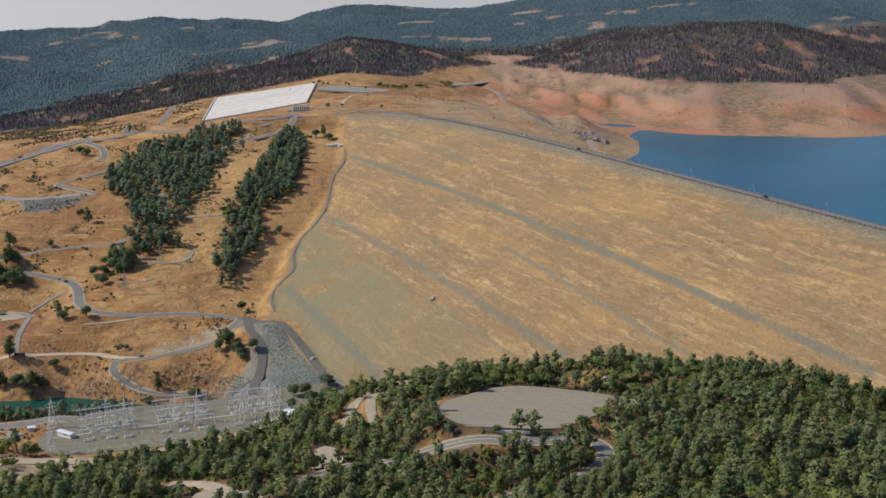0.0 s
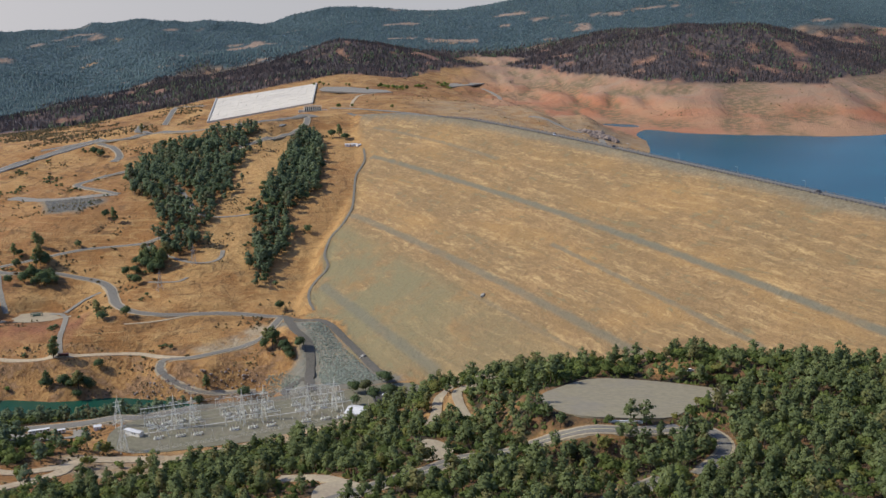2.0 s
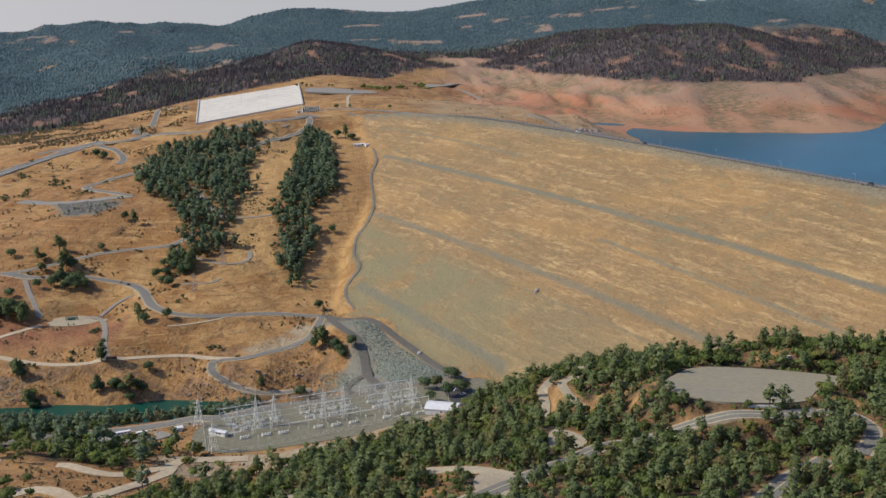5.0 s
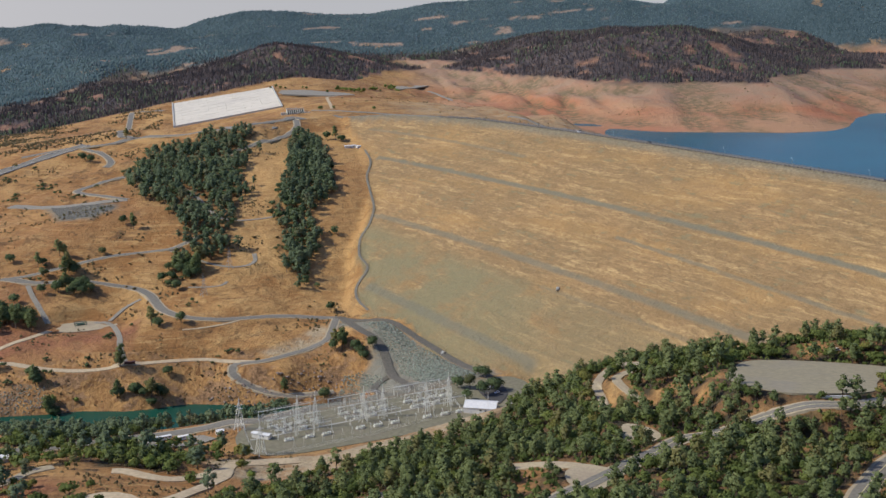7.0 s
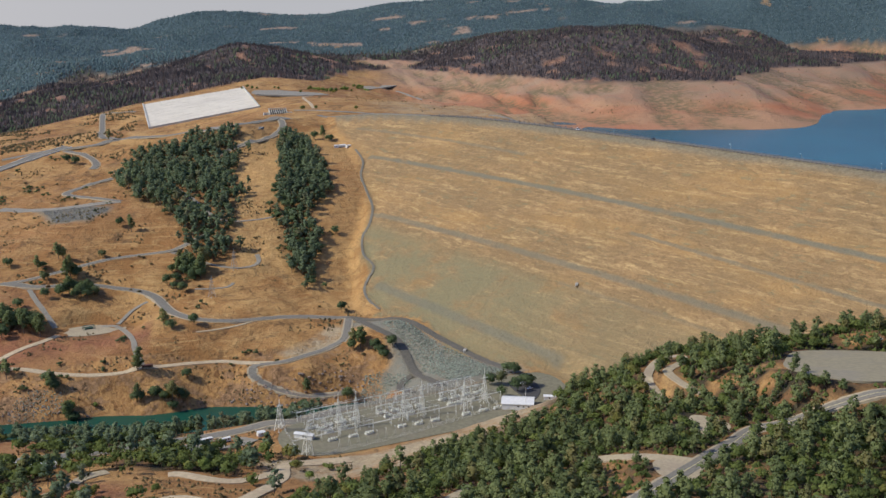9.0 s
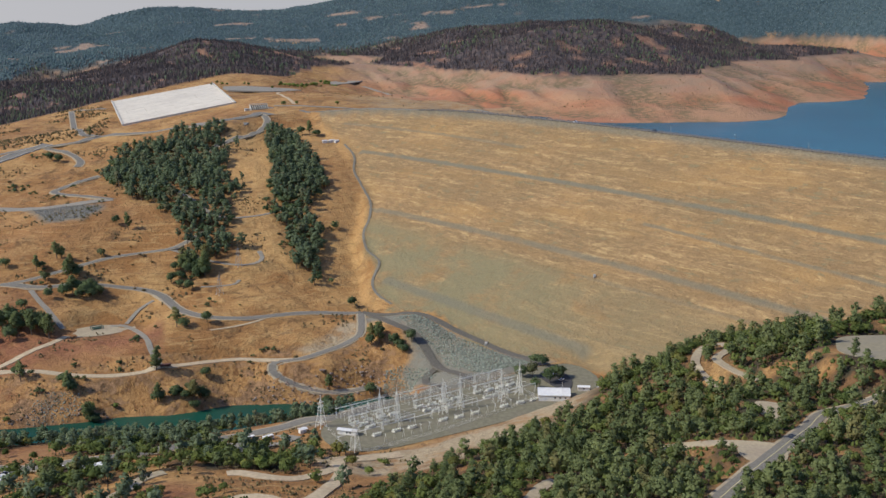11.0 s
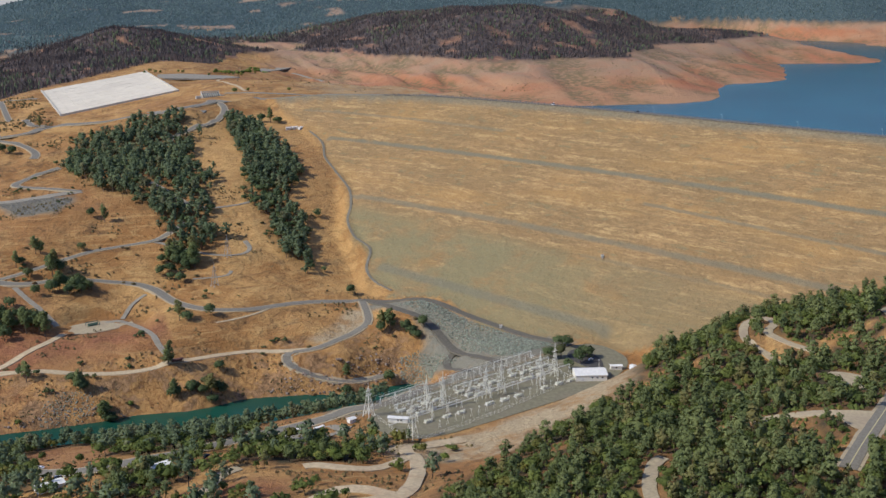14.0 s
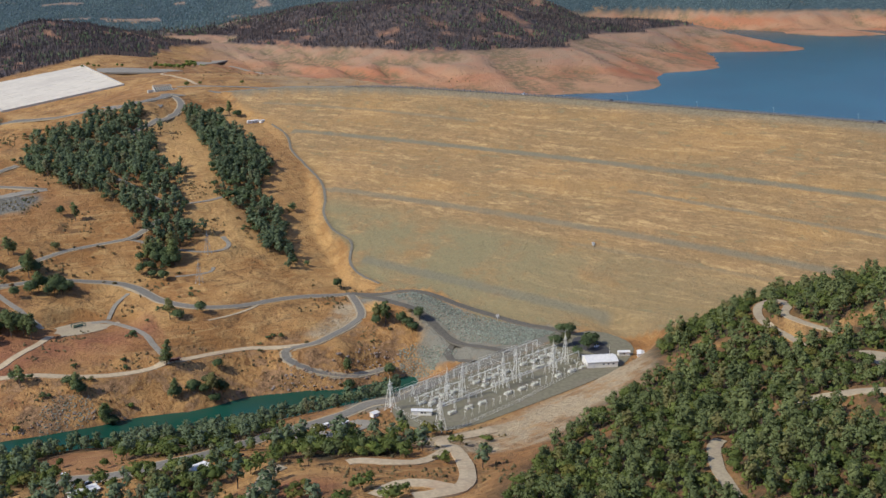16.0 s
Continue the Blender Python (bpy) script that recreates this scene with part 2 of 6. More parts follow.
# ---- plan of roads and flats (metres east, metres north) ----
ROADS = [
    ("main_road", "asphalt", 9, [(-558, 1196), (-517, 1180), (-477, 1182), (-437, 1175), (-414, 1166), (-398, 1147), (-389, 1124), (-378, 1096), (-359, 1071), (-332, 1062), (-298, 1069), (-258, 1081), (-206, 1076)]),
    ("toe_road", "tarmac", 8, [(-206, 1076), (-182, 1047), (-163, 1030), (-143, 992), (-127, 958), (-112, 916), (-101, 884), (-90, 853)]),
    ("yard_road", "tarmac", 8, [(-200, 1066), (-187, 1012), (-174, 988), (-168, 963), (-166, 937), (-164, 905), (-160, 872), (-156, 846)]),
    ("yard_loop", "tarmac", 6, [(-165, 925), (-178, 912), (-184, 890), (-178, 862)]),
    ("upper_road", "asphalt", 7, [(-558, 1194), (-535, 1200), (-505, 1212), (-481, 1224), (-449, 1241), (-420, 1246), (-381, 1249), (-346, 1282)]),
    ("forest_road", "gravel", 6, [(-379, 1416), (-354, 1362), (-334, 1318), (-309, 1307), (-281, 1312), (-254, 1328)]),
    ("river_ramp", "asphalt", 6.5, [(-207, 1071), (-217, 1018), (-230, 1003), (-250, 990), (-277, 971), (-299, 973), (-306, 969), (-305, 959), (-293, 948), (-266, 936), (-242, 937), (-216, 941)]),
    ("bluff_road", "dirt", 8, [(-277, 971), (-305, 979), (-334, 990), (-379, 985), (-410, 977), (-441, 977), (-479, 986), (-508, 998), (-529, 1004), (-558, 1009), (-600, 1016), (-650, 1022)]),
    ("pad_road", "gravel", 5, [(-402, 980), (-410, 1006), (-414, 1031), (-430, 1089), (-448, 1100)]),
    ("pad_road_upper", "gravel", 4, [(-433, 1100), (-422, 1125), (-407, 1141)]),
    ("pad_road_west", "dirt", 7, [(-486, 1074), (-501, 1050), (-520, 1033), (-533, 1022), (-552, 1009)]),
    ("gully_path", "gravel", 5, [(-526, 1174), (-511, 1135), (-491, 1093)]),
    ("groin_trail", "grit", 2.8, [(-141, 1543), (-138, 1486), (-147, 1438), (-147, 1382), (-147, 1328), (-156, 1288), (-169, 1257), (-173, 1215), (-167, 1176), (-181, 1143), (-183, 1116), (-174, 1078)]),
    ("spillway_road", "asphalt", 13, [(-223, 1712), (-240, 1737), (-254, 1704), (-320, 1646), (-366, 1664), (-412, 1675), (-475, 1694), (-502, 1675), (-536, 1675), (-580, 1678), (-633, 1665)]),
    ("wood_road", "asphalt", 8, [(-235, 1718), (-234, 1675), (-246, 1641), (-265, 1608), (-300, 1580), (-333, 1546)]),
    ("hillside_road", "asphalt", 8, [(-469, 1522), (-493, 1508), (-522, 1470), (-502, 1439), (-450, 1398)]),
    ("bench_road", "gravel", 19, [(-450, 1398), (-497, 1390), (-535, 1398), (-595, 1426)]),
    ("hill_road", "asphalt", 8, [(-158, 440), (-131, 461), (-103, 482), (-70, 507), (-48, 524), (-20, 522), (10, 514), (40, 509), (62, 512)]),
    ("white_road", "pale", 7, [(-207, 518), (-217, 511), (-234, 487), (-243, 468), (-250, 454)]),
    ("track_loop", "pale", 6, [(-64, 612), (-59, 634), (-57, 655), (-47, 676), (-34, 690), (-20, 690), (-25, 672), (-34, 662), (-45, 652), (-45, 634), (-41, 606)]),
    ("dirt_road", "dirt", 9, [(-250, 690), (-291, 680), (-297, 646), (-312, 604), (-329, 572), (-344, 567), (-360, 568)]),
    ("river_road", "asphalt", 9, [(-240, 800), (-276, 782), (-299, 786), (-326, 778), (-372, 769), (-403, 752), (-438, 736), (-481, 733), (-514, 754)]),
    ("corner_road", "asphalt", 8, [(-40, 372), (-15, 402), (-1, 417), (15, 433), (40, 452)]),
    ("drive", "pale", 9, [(-145, 531), (-127, 522), (-108, 497), (-95, 484)]),
    ("pad_drive", "asphalt", 6, [(62, 512), (74, 514), (80, 500), (76, 480), (66, 462), (55, 448)]),
    ("slope_track", "dirt", 3, [(-295, 1069), (-315, 1052), (-338, 1041), (-356, 1036)]),
    ("knoll_track", "gravel", 5, [(-385, 1244), (-363, 1228), (-344, 1213), (-327, 1201), (-312, 1196), (-297, 1199), (-290, 1212), (-291, 1233)]),
    ("pylon_track", "gravel", 4, [(-359, 1155), (-343, 1152), (-325, 1151), (-319, 1164)]),
    ("track_south", "dirt", 9, [(-337, 571), (-347, 584), (-361, 589), (-376, 582)]),
    ("track_mid", "dirt", 7, [(-300, 654), (-323, 639), (-340, 641), (-357, 651), (-365, 652)]),
    ("track_west", "pale", 7, [(-401, 660), (-413, 652), (-422, 635), (-432, 622)]),
    ("slab_loop", "asphalt", 8, [(-467, 1694), (-487, 1710), (-504, 1754), (-545, 2200), (-541, 2241), (-512, 2225), (-484, 2213)]),
    ("west_loop", "asphalt", 8, [(-546, 1665), (-529, 1650), (-510, 1626), (-496, 1590), (-499, 1563)]),
    ("inlet_road", "gravel", 9, [(-207, 1828), (-160, 1806), (-97, 1799), (-61, 1792)]),
    ("plateau_track", "dirt", 5, [(-174, 1832), (-170, 2122), (-145, 2219)]),
    ("cove_road", "gravel", 9, [(99, 2702), (125, 2626), (128, 2452)]),
    ("boat_ramp", "gravel", 9, [(125, 1842), (148, 1826), (195, 1781), (229, 1794), (231, 1707)]),
]
FLATS = [
    ("yard", [(-292, 770), (-262, 786), (-239, 794), (-156, 822), (-83, 857), (-62, 842), (-60, 800), (-95, 768), (-118, 755), (-202, 728), (-273, 708), (-296, 735)], 44, 16),
    ("pad", [(-3, 581), (15, 610), (37, 642), (67, 638), (94, 624), (120, 602), (111, 580), (83, 562), (65, 529), (55, 523), (35, 522), (10, 526), (-1, 550)], 134.5, 22),
    ("gravel_pad", [(-497, 1082), (-480, 1100), (-457, 1107), (-434, 1101), (-420, 1089), (-440, 1075), (-462, 1069), (-484, 1072)], 34, 14),
    ("turnout", [(-70, 566), (-58, 562), (-50, 548), (-56, 537), (-76, 534)], 114, 8),
    ("junction_flat", [(-118, 497), (-96, 488), (-100, 474), (-116, 462), (-124, 480)], 121, 8),
]

ZN, ZD = natural(XX, YY), dam(XX, YY)
# the fill of the dam ends along the groin, where the trail climbs the abutment
GROIN = np.array([(-174, 1078), (-183, 1116), (-181, 1143), (-167, 1176), (-173, 1215), (-169, 1257), (-156, 1288), (-147, 1328), (-147, 1438), (-138, 1486), (-141, 1543), (-150, 1640)], float)
past = np.maximum(0, np.interp(YY, GROIN[:, 1], GROIN[:, 0]) - 3 - XX) * (YY > 1080) * np.clip((1640 - YY) / 40, 0, 1)
ZD = ZD - 0.3 * past
FAR = np.clip((YY - 1900) / 900, 0, 1)
rough = 1.2 + 3.0 * FAR
ridges = 1 - np.abs(fractal(XX, YY, 620, 5, 18) - 0.5) * 2
ZN = ZN + rough * (fractal(XX, YY, 60, 4, 3) - 0.5) * 2 + FAR * np.clip((ZN - 182) / 50, 0.0, 1) * (46 * (fractal(XX, YY, 420, 5, 8) - 0.5) + 62 * (ridges - 0.78)) * np.clip((4300 - YY) / 900, 0.28, 1)
# valley sides to the north-west
side = np.clip((YY - 2300) / 500, 0, 1) * np.clip((-560 - XX) / 260, 0, 1)
ZN = ZN + side * (70 * (ridges - 0.78) + 22 * (fractal(XX, YY, 210, 4, 9) - 0.5))
# behind the last ridge the land falls away to the plain
ZN = ZN - np.maximum(0, YY - 4490 - 0.03 * XX) * 0.9 * np.clip((1500 - XX) / 500, 0, 1)
# the gullied slopes above the lake and over the river
gully = np.abs(fractal(XX + 0.15 * YY, YY * 0.38, 105, 4, 21) - 0.5) * 2
ZN = ZN + np.clip((YY - 1750) / 300, 0, 1) * 40 * (gully - 0.25) * np.clip((ZN - LAKE) / 26, 0, 1) * np.clip((176 - ZN) / 16, 0, 1) * np.clip((XX + 60) / 200, 0, 1)
bluff = np.exp(-((YY - 945 - 0.06 * XX) / 26) ** 2) * np.clip((-215 - XX) / 40, 0, 1) * np.clip(ZN / 10, 0, 1)
ZN = ZN + bluff * 9 * (np.abs(fractal(XX, YY * 0.4, 26, 3, 5) - 0.5) * 2 - 0.3)
# humps and hollows of the west slopes
west = np.clip((-195 - XX) / 30, 0, 1) * np.clip((YY - 950) / 40, 0, 1) * np.clip((1750 - YY) / 60, 0, 1)
ZN = ZN + west * (5.5 * (fractal(XX, YY, 60, 3, 41) - 0.5) + 4.5 * (np.abs(fractal(XX, YY, 46, 3, 44) - 0.5) * 2 - 0.25))
# the bed of the river
bed = np.clip(1 - off_poly([(-1500, 1000), (-800, 925), (-680, 916), (-600, 916), (-550, 921), (-507, 930), (-465, 931), (-437, 934), (-401, 928), (-360, 936), (-331, 934), (-308, 934), (-276, 934), (-244, 930), (-221, 927), (-227, 904), (-266, 900), (-309, 885), (-341, 874), (-384, 880), (-441, 887), (-497, 892), (-540, 897), (-620, 893), (-800, 890), (-1500, 950)], XX, YY) / 9, 0, 1)
ZN = ZN * (1 - bed) + np.minimum(ZN, -3.5) * bed
ZZ = np.maximum(ZN, ZD)
ON_DAM = (ZD >= ZN)


def height(x, y):
    x, y = np.asarray(x, float), np.asarray(y, float)
    i = np.clip(np.searchsorted(GX, x) - 1, 0, len(GX) - 2)
    j = np.clip(np.searchsorted(GY, y) - 1, 0, len(GY) - 2)
    u = (x - GX[i]) / (GX[i + 1] - GX[i])
    v = (y - GY[j]) / (GY[j + 1] - GY[j])
    return (ZZ[j, i] * (1 - u) + ZZ[j, i + 1] * u) * (1 - v) + (ZZ[j + 1, i] * (1 - u) + ZZ[j + 1, i + 1] * u) * v


def soften(z, n):
    z = np.pad(z, n, mode="edge")
    return np.convolve(z, np.ones(2 * n + 1) / (2 * n + 1), mode="valid")


def pad_level(x, y):
    """The lookout pad falls gently away to the north."""
    return 134.5 - 0.03 * (x - 19) - 0.17 * (y - 568)


# flats are levelled, and roads are graded into the slopes
for name, poly, z, edge in FLATS:
    lo, hi = np.min(poly, axis=0) - 40, np.max(poly, axis=0) + 40
    jj, ii = np.where((XX > lo[0]) & (XX < hi[0]) & (YY > lo[1]) & (YY < hi[1]))
    d = off_poly(poly, XX[jj, ii], YY[jj, ii])
    f = np.clip(1 - (d - 6) / edge, 0, 1)
    f = f * f * (3 - 2 * f)
    if name == "pad":
        z = pad_level(XX[jj, ii], YY[jj, ii])
    ZZ[jj, ii] = ZZ[jj, ii] * (1 - f) + z * f
# the ground under the spillway apron
slab = [(-475, 2290), (-276, 2379), (-255, 2027), (-450, 2041)]
top, low = 2290 + 0.447 * (XX + 475), 2041 - 0.072 * (XX + 450)
v = np.clip((top - YY) / (top - low), 0, 1)
u = np.clip((XX + 475 - 25 * v) / (199 - 4 * v), 0, 1)
under = (149 + 24 * u) * (1 - v) + (128 + 35 * u) * v - 1.5
f = np.clip(1 - (off_poly(slab, XX, YY) - 8) / 40, 0, 1)
ZZ = ZZ * (1 - f) + (under + 1.2 * (off_poly(slab, XX, YY) > 3)) * f
LINES = {}
for name, kind, width, points in ROADS:
    line = smooth_line(points)
    z = soften(height(line[:, 0], line[:, 1]), 4)
    LINES[name] = (kind, width, line, z)
    lo, hi = line.min(0) - 25, line.max(0) + 25
    jj, ii = np.where((XX > lo[0]) & (XX < hi[0]) & (YY > lo[1]) & (YY < hi[1]))
    d, at = off_line(line, XX[jj, ii], YY[jj, ii])
    f = np.clip(1 - (d - width * 0.6 - 2) / 8, 0, 1)
    ZZ[jj, ii] = ZZ[jj, ii] * (1 - f) + z[at] * f

# ---- materials ----
def put(nt, socket, value):
    if isinstance(value, bpy.types.NodeSocket):
        nt.links.new(value, socket)
    else:
        socket.default_value = (*value, 1) if isinstance(value, tuple) and len(value) == 3 and socket.type == "RGBA" else value


def place(nt, scale=(1, 1, 1), source=None):
    n = nt.nodes.new("ShaderNodeMapping")
    n.inputs["Scale"].default_value = scale
    nt.links.new(source or nt.nodes.new("ShaderNodeNewGeometry").outputs["Position"], n.inputs["Vector"])
    return n.outputs["Vector"]


def grain(nt, size, detail=4.0, rough=0.6, vector=None, warp=0.0):
    n = nt.nodes.new("ShaderNodeTexNoise")
    n.inputs["Scale"].default_value, n.inputs["Detail"].default_value = 1.0 / size, detail
    n.inputs["Roughness"].default_value, n.inputs["Distortion"].default_value = rough, warp
    nt.links.new(vector or nt.nodes.new("ShaderNodeNewGeometry").outputs["Position"], n.inputs["Vector"])
    return n.outputs["Fac"]


def blend(nt, fac, a, b, kind="MIX"):
    n = nt.nodes.new("ShaderNodeMix")
    n.data_type, n.blend_type = "RGBA", kind
    put(nt, n.inputs[0], fac), put(nt, n.inputs[6], a), put(nt, n.inputs[7], b)
    return n.outputs[2]


def calc(nt, kind, a, b=0.0, c=0.0):
    n = nt.nodes.new("ShaderNodeMath")
    n.operation = kind
    put(nt, n.inputs[0], a), put(nt, n.inputs[1], b), put(nt, n.inputs[2], c)
    return n.outputs[0]


def span(nt, value, low, high, out0=0.0, out1=1.0):
    n = nt.nodes.new("ShaderNodeMapRange")
    n.interpolation_type = "SMOOTHSTEP"
    for key, v in (("Value", value), ("From Min", low), ("From Max", high), ("To Min", out0), ("To Max", out1)):
        put(nt, n.inputs[key], v)
    return n.outputs["Result"]


def mask(nt, name):
    n = nt.nodes.new("ShaderNodeAttribute")
    n.attribute_name = name
    return n.outputs["Fac"]


def material(name, roughness=0.9, metallic=0.0, specular=0.3):
    m = bpy.data.materials.new(name)
    m.use_nodes = True
    nt = m.node_tree
    b = nt.nodes["Principled BSDF"]
    b.inputs["Roughness"].default_value, b.inputs["Metallic"].default_value = roughness, metallic
    b.inputs["Specular IOR Level"].default_value = specular
    return m, nt, b


def relief(nt, b, value, strength, distance):
    n = nt.nodes.new("ShaderNodeBump")
    n.inputs["Strength"].default_value, n.inputs["Distance"].default_value = strength, distance
    nt.links.new(value, n.inputs["Height"])
    nt.links.new(n.outputs["Normal"], b.inputs["Normal"])


def plain(name, color, size=2.0, change=0.18, roughness=0.8, metallic=0.0, bump=0.0, dirt=None):
    """A surface of one colour with grain at two scales and stains."""
    m, nt, b = material(name, roughness, metallic)
    dark = tuple(c * (1 - change) for c in color)
    light = tuple(min(1, c * (1 + change)) for c in color)
    col = blend(nt, span(nt, grain(nt, size), 0.3, 0.7), dark, light)
    col = blend(nt, span(nt, grain(nt, size * 7, 5), 0.45, 0.75, 0, 0.55), col, dirt or tuple(c * (1 - 1.6 * change) for c in color))
    put(nt, b.inputs["Base Color"], col)
    if bump:
        relief(nt, b, grain(nt, size * 0.4), 0.6, bump)
    return m


def land_material():
    m, nt, b = material("dry land", 0.95, 0, 0.15)
    n200, n60, n15, n3 = grain(nt, 220, 4), grain(nt, 55, 5), grain(nt, 13, 5), grain(nt, 2.6, 5, 0.7)
    # dry grass of the hills
    col = blend(nt, span(nt, n60, 0.38, 0.65), (0.315, 0.152, 0.048), (0.50, 0.285, 0.098))
    col = blend(nt, span(nt, n15, 0.5, 0.72, 0, 0.6), col, (0.60, 0.38, 0.14))
    col = blend(nt, span(nt, n200, 0.48, 0.66, 0, 0.7), col, (0.29, 0.128, 0.046))
    col = blend(nt, span(nt, grain(nt, 7, 6, 0.7), 0.58, 0.7, 0, 0.7), col, (0.15, 0.085, 0.038))
    col = blend(nt, span(nt, n3, 0.52, 0.75, 0, 0.5), col, (0.17, 0.09, 0.04))
    col = blend(nt, calc(nt, "MULTIPLY", span(nt, grain(nt, 34, 6, 0.7), 0.55, 0.66, 0, 0.7), span(nt, n3, 0.3, 0.6, 0.35, 1.0)), col, (0.115, 0.075, 0.04))
    col = blend(nt, span(nt, grain(nt, 95, 5, 0.65), 0.53, 0.66, 0, 0.5), col, blend(nt, span(nt, n3, 0.35, 0.65), (0.36, 0.20, 0.07), (0.62, 0.39, 0.145)))
    rills = grain(nt, 1, 6, 0.72, place(nt, (0.11, 0.045, 0.08)), 1.2)
    col = blend(nt, span(nt, rills, 0.53, 0.66, 0, 0.4), col, (0.215, 0.105, 0.038))
    # cattle steps and rills along the contours
    steps = grain(nt, 1, 5, 0.7, place(nt, (0.012, 0.012, 0.55)), 0.6)
    col = blend(nt, span(nt, steps, 0.54, 0.64, 0, 0.5), col, (0.19, 0.098, 0.038))
    col = blend(nt, span(nt, steps, 0.44, 0.36, 0, 0.4), col, (0.60, 0.38, 0.145))
    # patches of dark dead weeds, ragged at the edge
    weeds = calc(nt, "MULTIPLY", span(nt, grain(nt, 42, 7, 0.75, None, 0.8), 0.53, 0.6), span(nt, grain(nt, 4.5, 4, 0.7), 0.42, 0.58, 0.15, 0.75))
    col = blend(nt, weeds, col, (0.135, 0.072, 0.03))
    specks = calc(nt, "MULTIPLY", span(nt, grain(nt, 1.7, 3, 0.7), 0.55, 0.66), span(nt, grain(nt, 26, 5, 0.7), 0.42, 0.6, 0.05, 0.6))
    col = blend(nt, specks, col, (0.115, 0.07, 0.03))
    # tall straw left standing between the woods
    col = blend(nt, calc(nt, "MULTIPLY", mask(nt, "straw"), span(nt, n15, 0.3, 0.6, 0.35, 0.85)), col, blend(nt, span(nt, n3, 0.35, 0.65), (0.42, 0.235, 0.08), (0.62, 0.39, 0.145)))
    # scraped pale dirt round the yard
    col = blend(nt, calc(nt, "MULTIPLY", mask(nt, "bare"), span(nt, grain(nt, 24, 6, 0.7), 0.36, 0.56, 0.25, 1.0)), col, blend(nt, span(nt, n3, 0.35, 0.7), (0.35, 0.26, 0.145), (0.50, 0.39, 0.225)))
    # bare reddish soil below the roads
    col = blend(nt, calc(nt, "MULTIPLY", mask(nt, "soil"), span(nt, n15, 0.3, 0.6, 0.6, 0.95)), col, blend(nt, span(nt, n3, 0.35, 0.65), (0.20, 0.078, 0.038), (0.33, 0.14, 0.065)))
    col = blend(nt, calc(nt, "MULTIPLY", mask(nt, "grit"), span(nt, n15, 0.25, 0.5, 0.65, 1.0)), col, blend(nt, n3, (0.16, 0.15, 0.105), (0.27, 0.245, 0.175)))
    # rocky bluff over the river
    rock = blend(nt, span(nt, grain(nt, 5, 6, 0.7), 0.35, 0.65), (0.10, 0.058, 0.03), (0.37, 0.215, 0.10))
    streak = grain(nt, 1, 6, 0.7, place(nt, (0.15, 0.075, 0.12)), 1.2)
    straw = blend(nt, span(nt, streak, 0.34, 0.62), (0.19, 0.085, 0.03), (0.52, 0.29, 0.10))
    col = blend(nt, calc(nt, "MULTIPLY", mask(nt, "bluff"), 0.75), col, straw)
    col = blend(nt, calc(nt, "MULTIPLY", mask(nt, "bluff"), span(nt, grain(nt, 20, 6, 0.7), 0.46, 0.58, 0.0, 0.95)), col, rock)
    # floor of the woods
    floor = blend(nt, span(nt, n15, 0.4, 0.62), (0.06, 0.048, 0.026), (0.20, 0.105, 0.045))
    floor = blend(nt, span(nt, n3, 0.45, 0.7, 0, 0.6), floor, (0.055, 0.06, 0.03))
    col = blend(nt, mask(nt, "wood"), col, floor)
    # the dam: streaks of dry grass along the courses of grey shell rock
    s, q = mask(nt, "up"), mask(nt, "along")
    wob = calc(nt, "MULTIPLY", calc(nt, "SUBTRACT", grain(nt, 90, 3), 0.5), 16.0)
    su = calc(nt, "ADD", s, wob)
    both = nt.nodes.new("ShaderNodeCombineXYZ")
    put(nt, both.inputs[0], q), put(nt, both.inputs[1], su)
    fine = grain(nt, 1, 7, 0.72, place(nt, (0.013, 0.13, 1), both.outputs[0]), 0.7)
    wide = grain(nt, 1, 4, 0.55, place(nt, (0.006, 0.03, 1), both.outputs[0]))
    tuft = grain(nt, 1, 7, 0.76, place(nt, (0.085, 0.19, 1), both.outputs[0]), 0.8)
    gold = blend(nt, span(nt, calc(nt, "MULTIPLY_ADD", tuft, 0.6, calc(nt, "MULTIPLY", fine, 0.4)), 0.36, 0.62), (0.24, 0.148, 0.065), (0.415, 0.258, 0.108))
    gold = blend(nt, span(nt, wide, 0.46, 0.64, 0, 0.75), gold, (0.40, 0.235, 0.085))
    gold = blend(nt, span(nt, grain(nt, 1, 4, 0.6, place(nt, (0.009, 0.016, 1), both.outputs[0])), 0.44, 0.62, 0.35, 0), gold, (0.19, 0.135, 0.065))
    gold = blend(nt, span(nt, grain(nt, 26, 6, 0.68, None, 0.8), 0.5, 0.68, 0, 0.5), gold, (0.27, 0.165, 0.072))
    gold = blend(nt, calc(nt, "MULTIPLY", span(nt, fine, 0.5, 0.68, 0, 0.7), span(nt, tuft, 0.4, 0.6)), gold, (0.64, 0.44, 0.185))
    strand = grain(nt, 1, 6, 0.74, place(nt, (0.035, 0.3, 1), both.outputs[0]), 0.9)
    gold = blend(nt, calc(nt, "MULTIPLY", span(nt, strand, 0.55, 0.7, 0, 0.5), span(nt, su, -90, -20, 0.25, 1.0)), gold, (0.66, 0.46, 0.19))
    grey = blend(nt, n3, (0.19, 0.165, 0.082), (0.28, 0.24, 0.12))
    low = calc(nt, "MULTIPLY", span(nt, su, -45, -75), span(nt, q, -330, -100, 0.45, 1.0))
    lowmid = calc(nt, "MULTIPLY", low, span(nt, grain(nt, 1, 5, 0.65, place(nt, (0.012, 0.02, 1), both.outputs[0])), 0.32, 0.52))
    gold = blend(nt, calc(nt, "MULTIPLY", lowmid, 0.92), gold, grey)
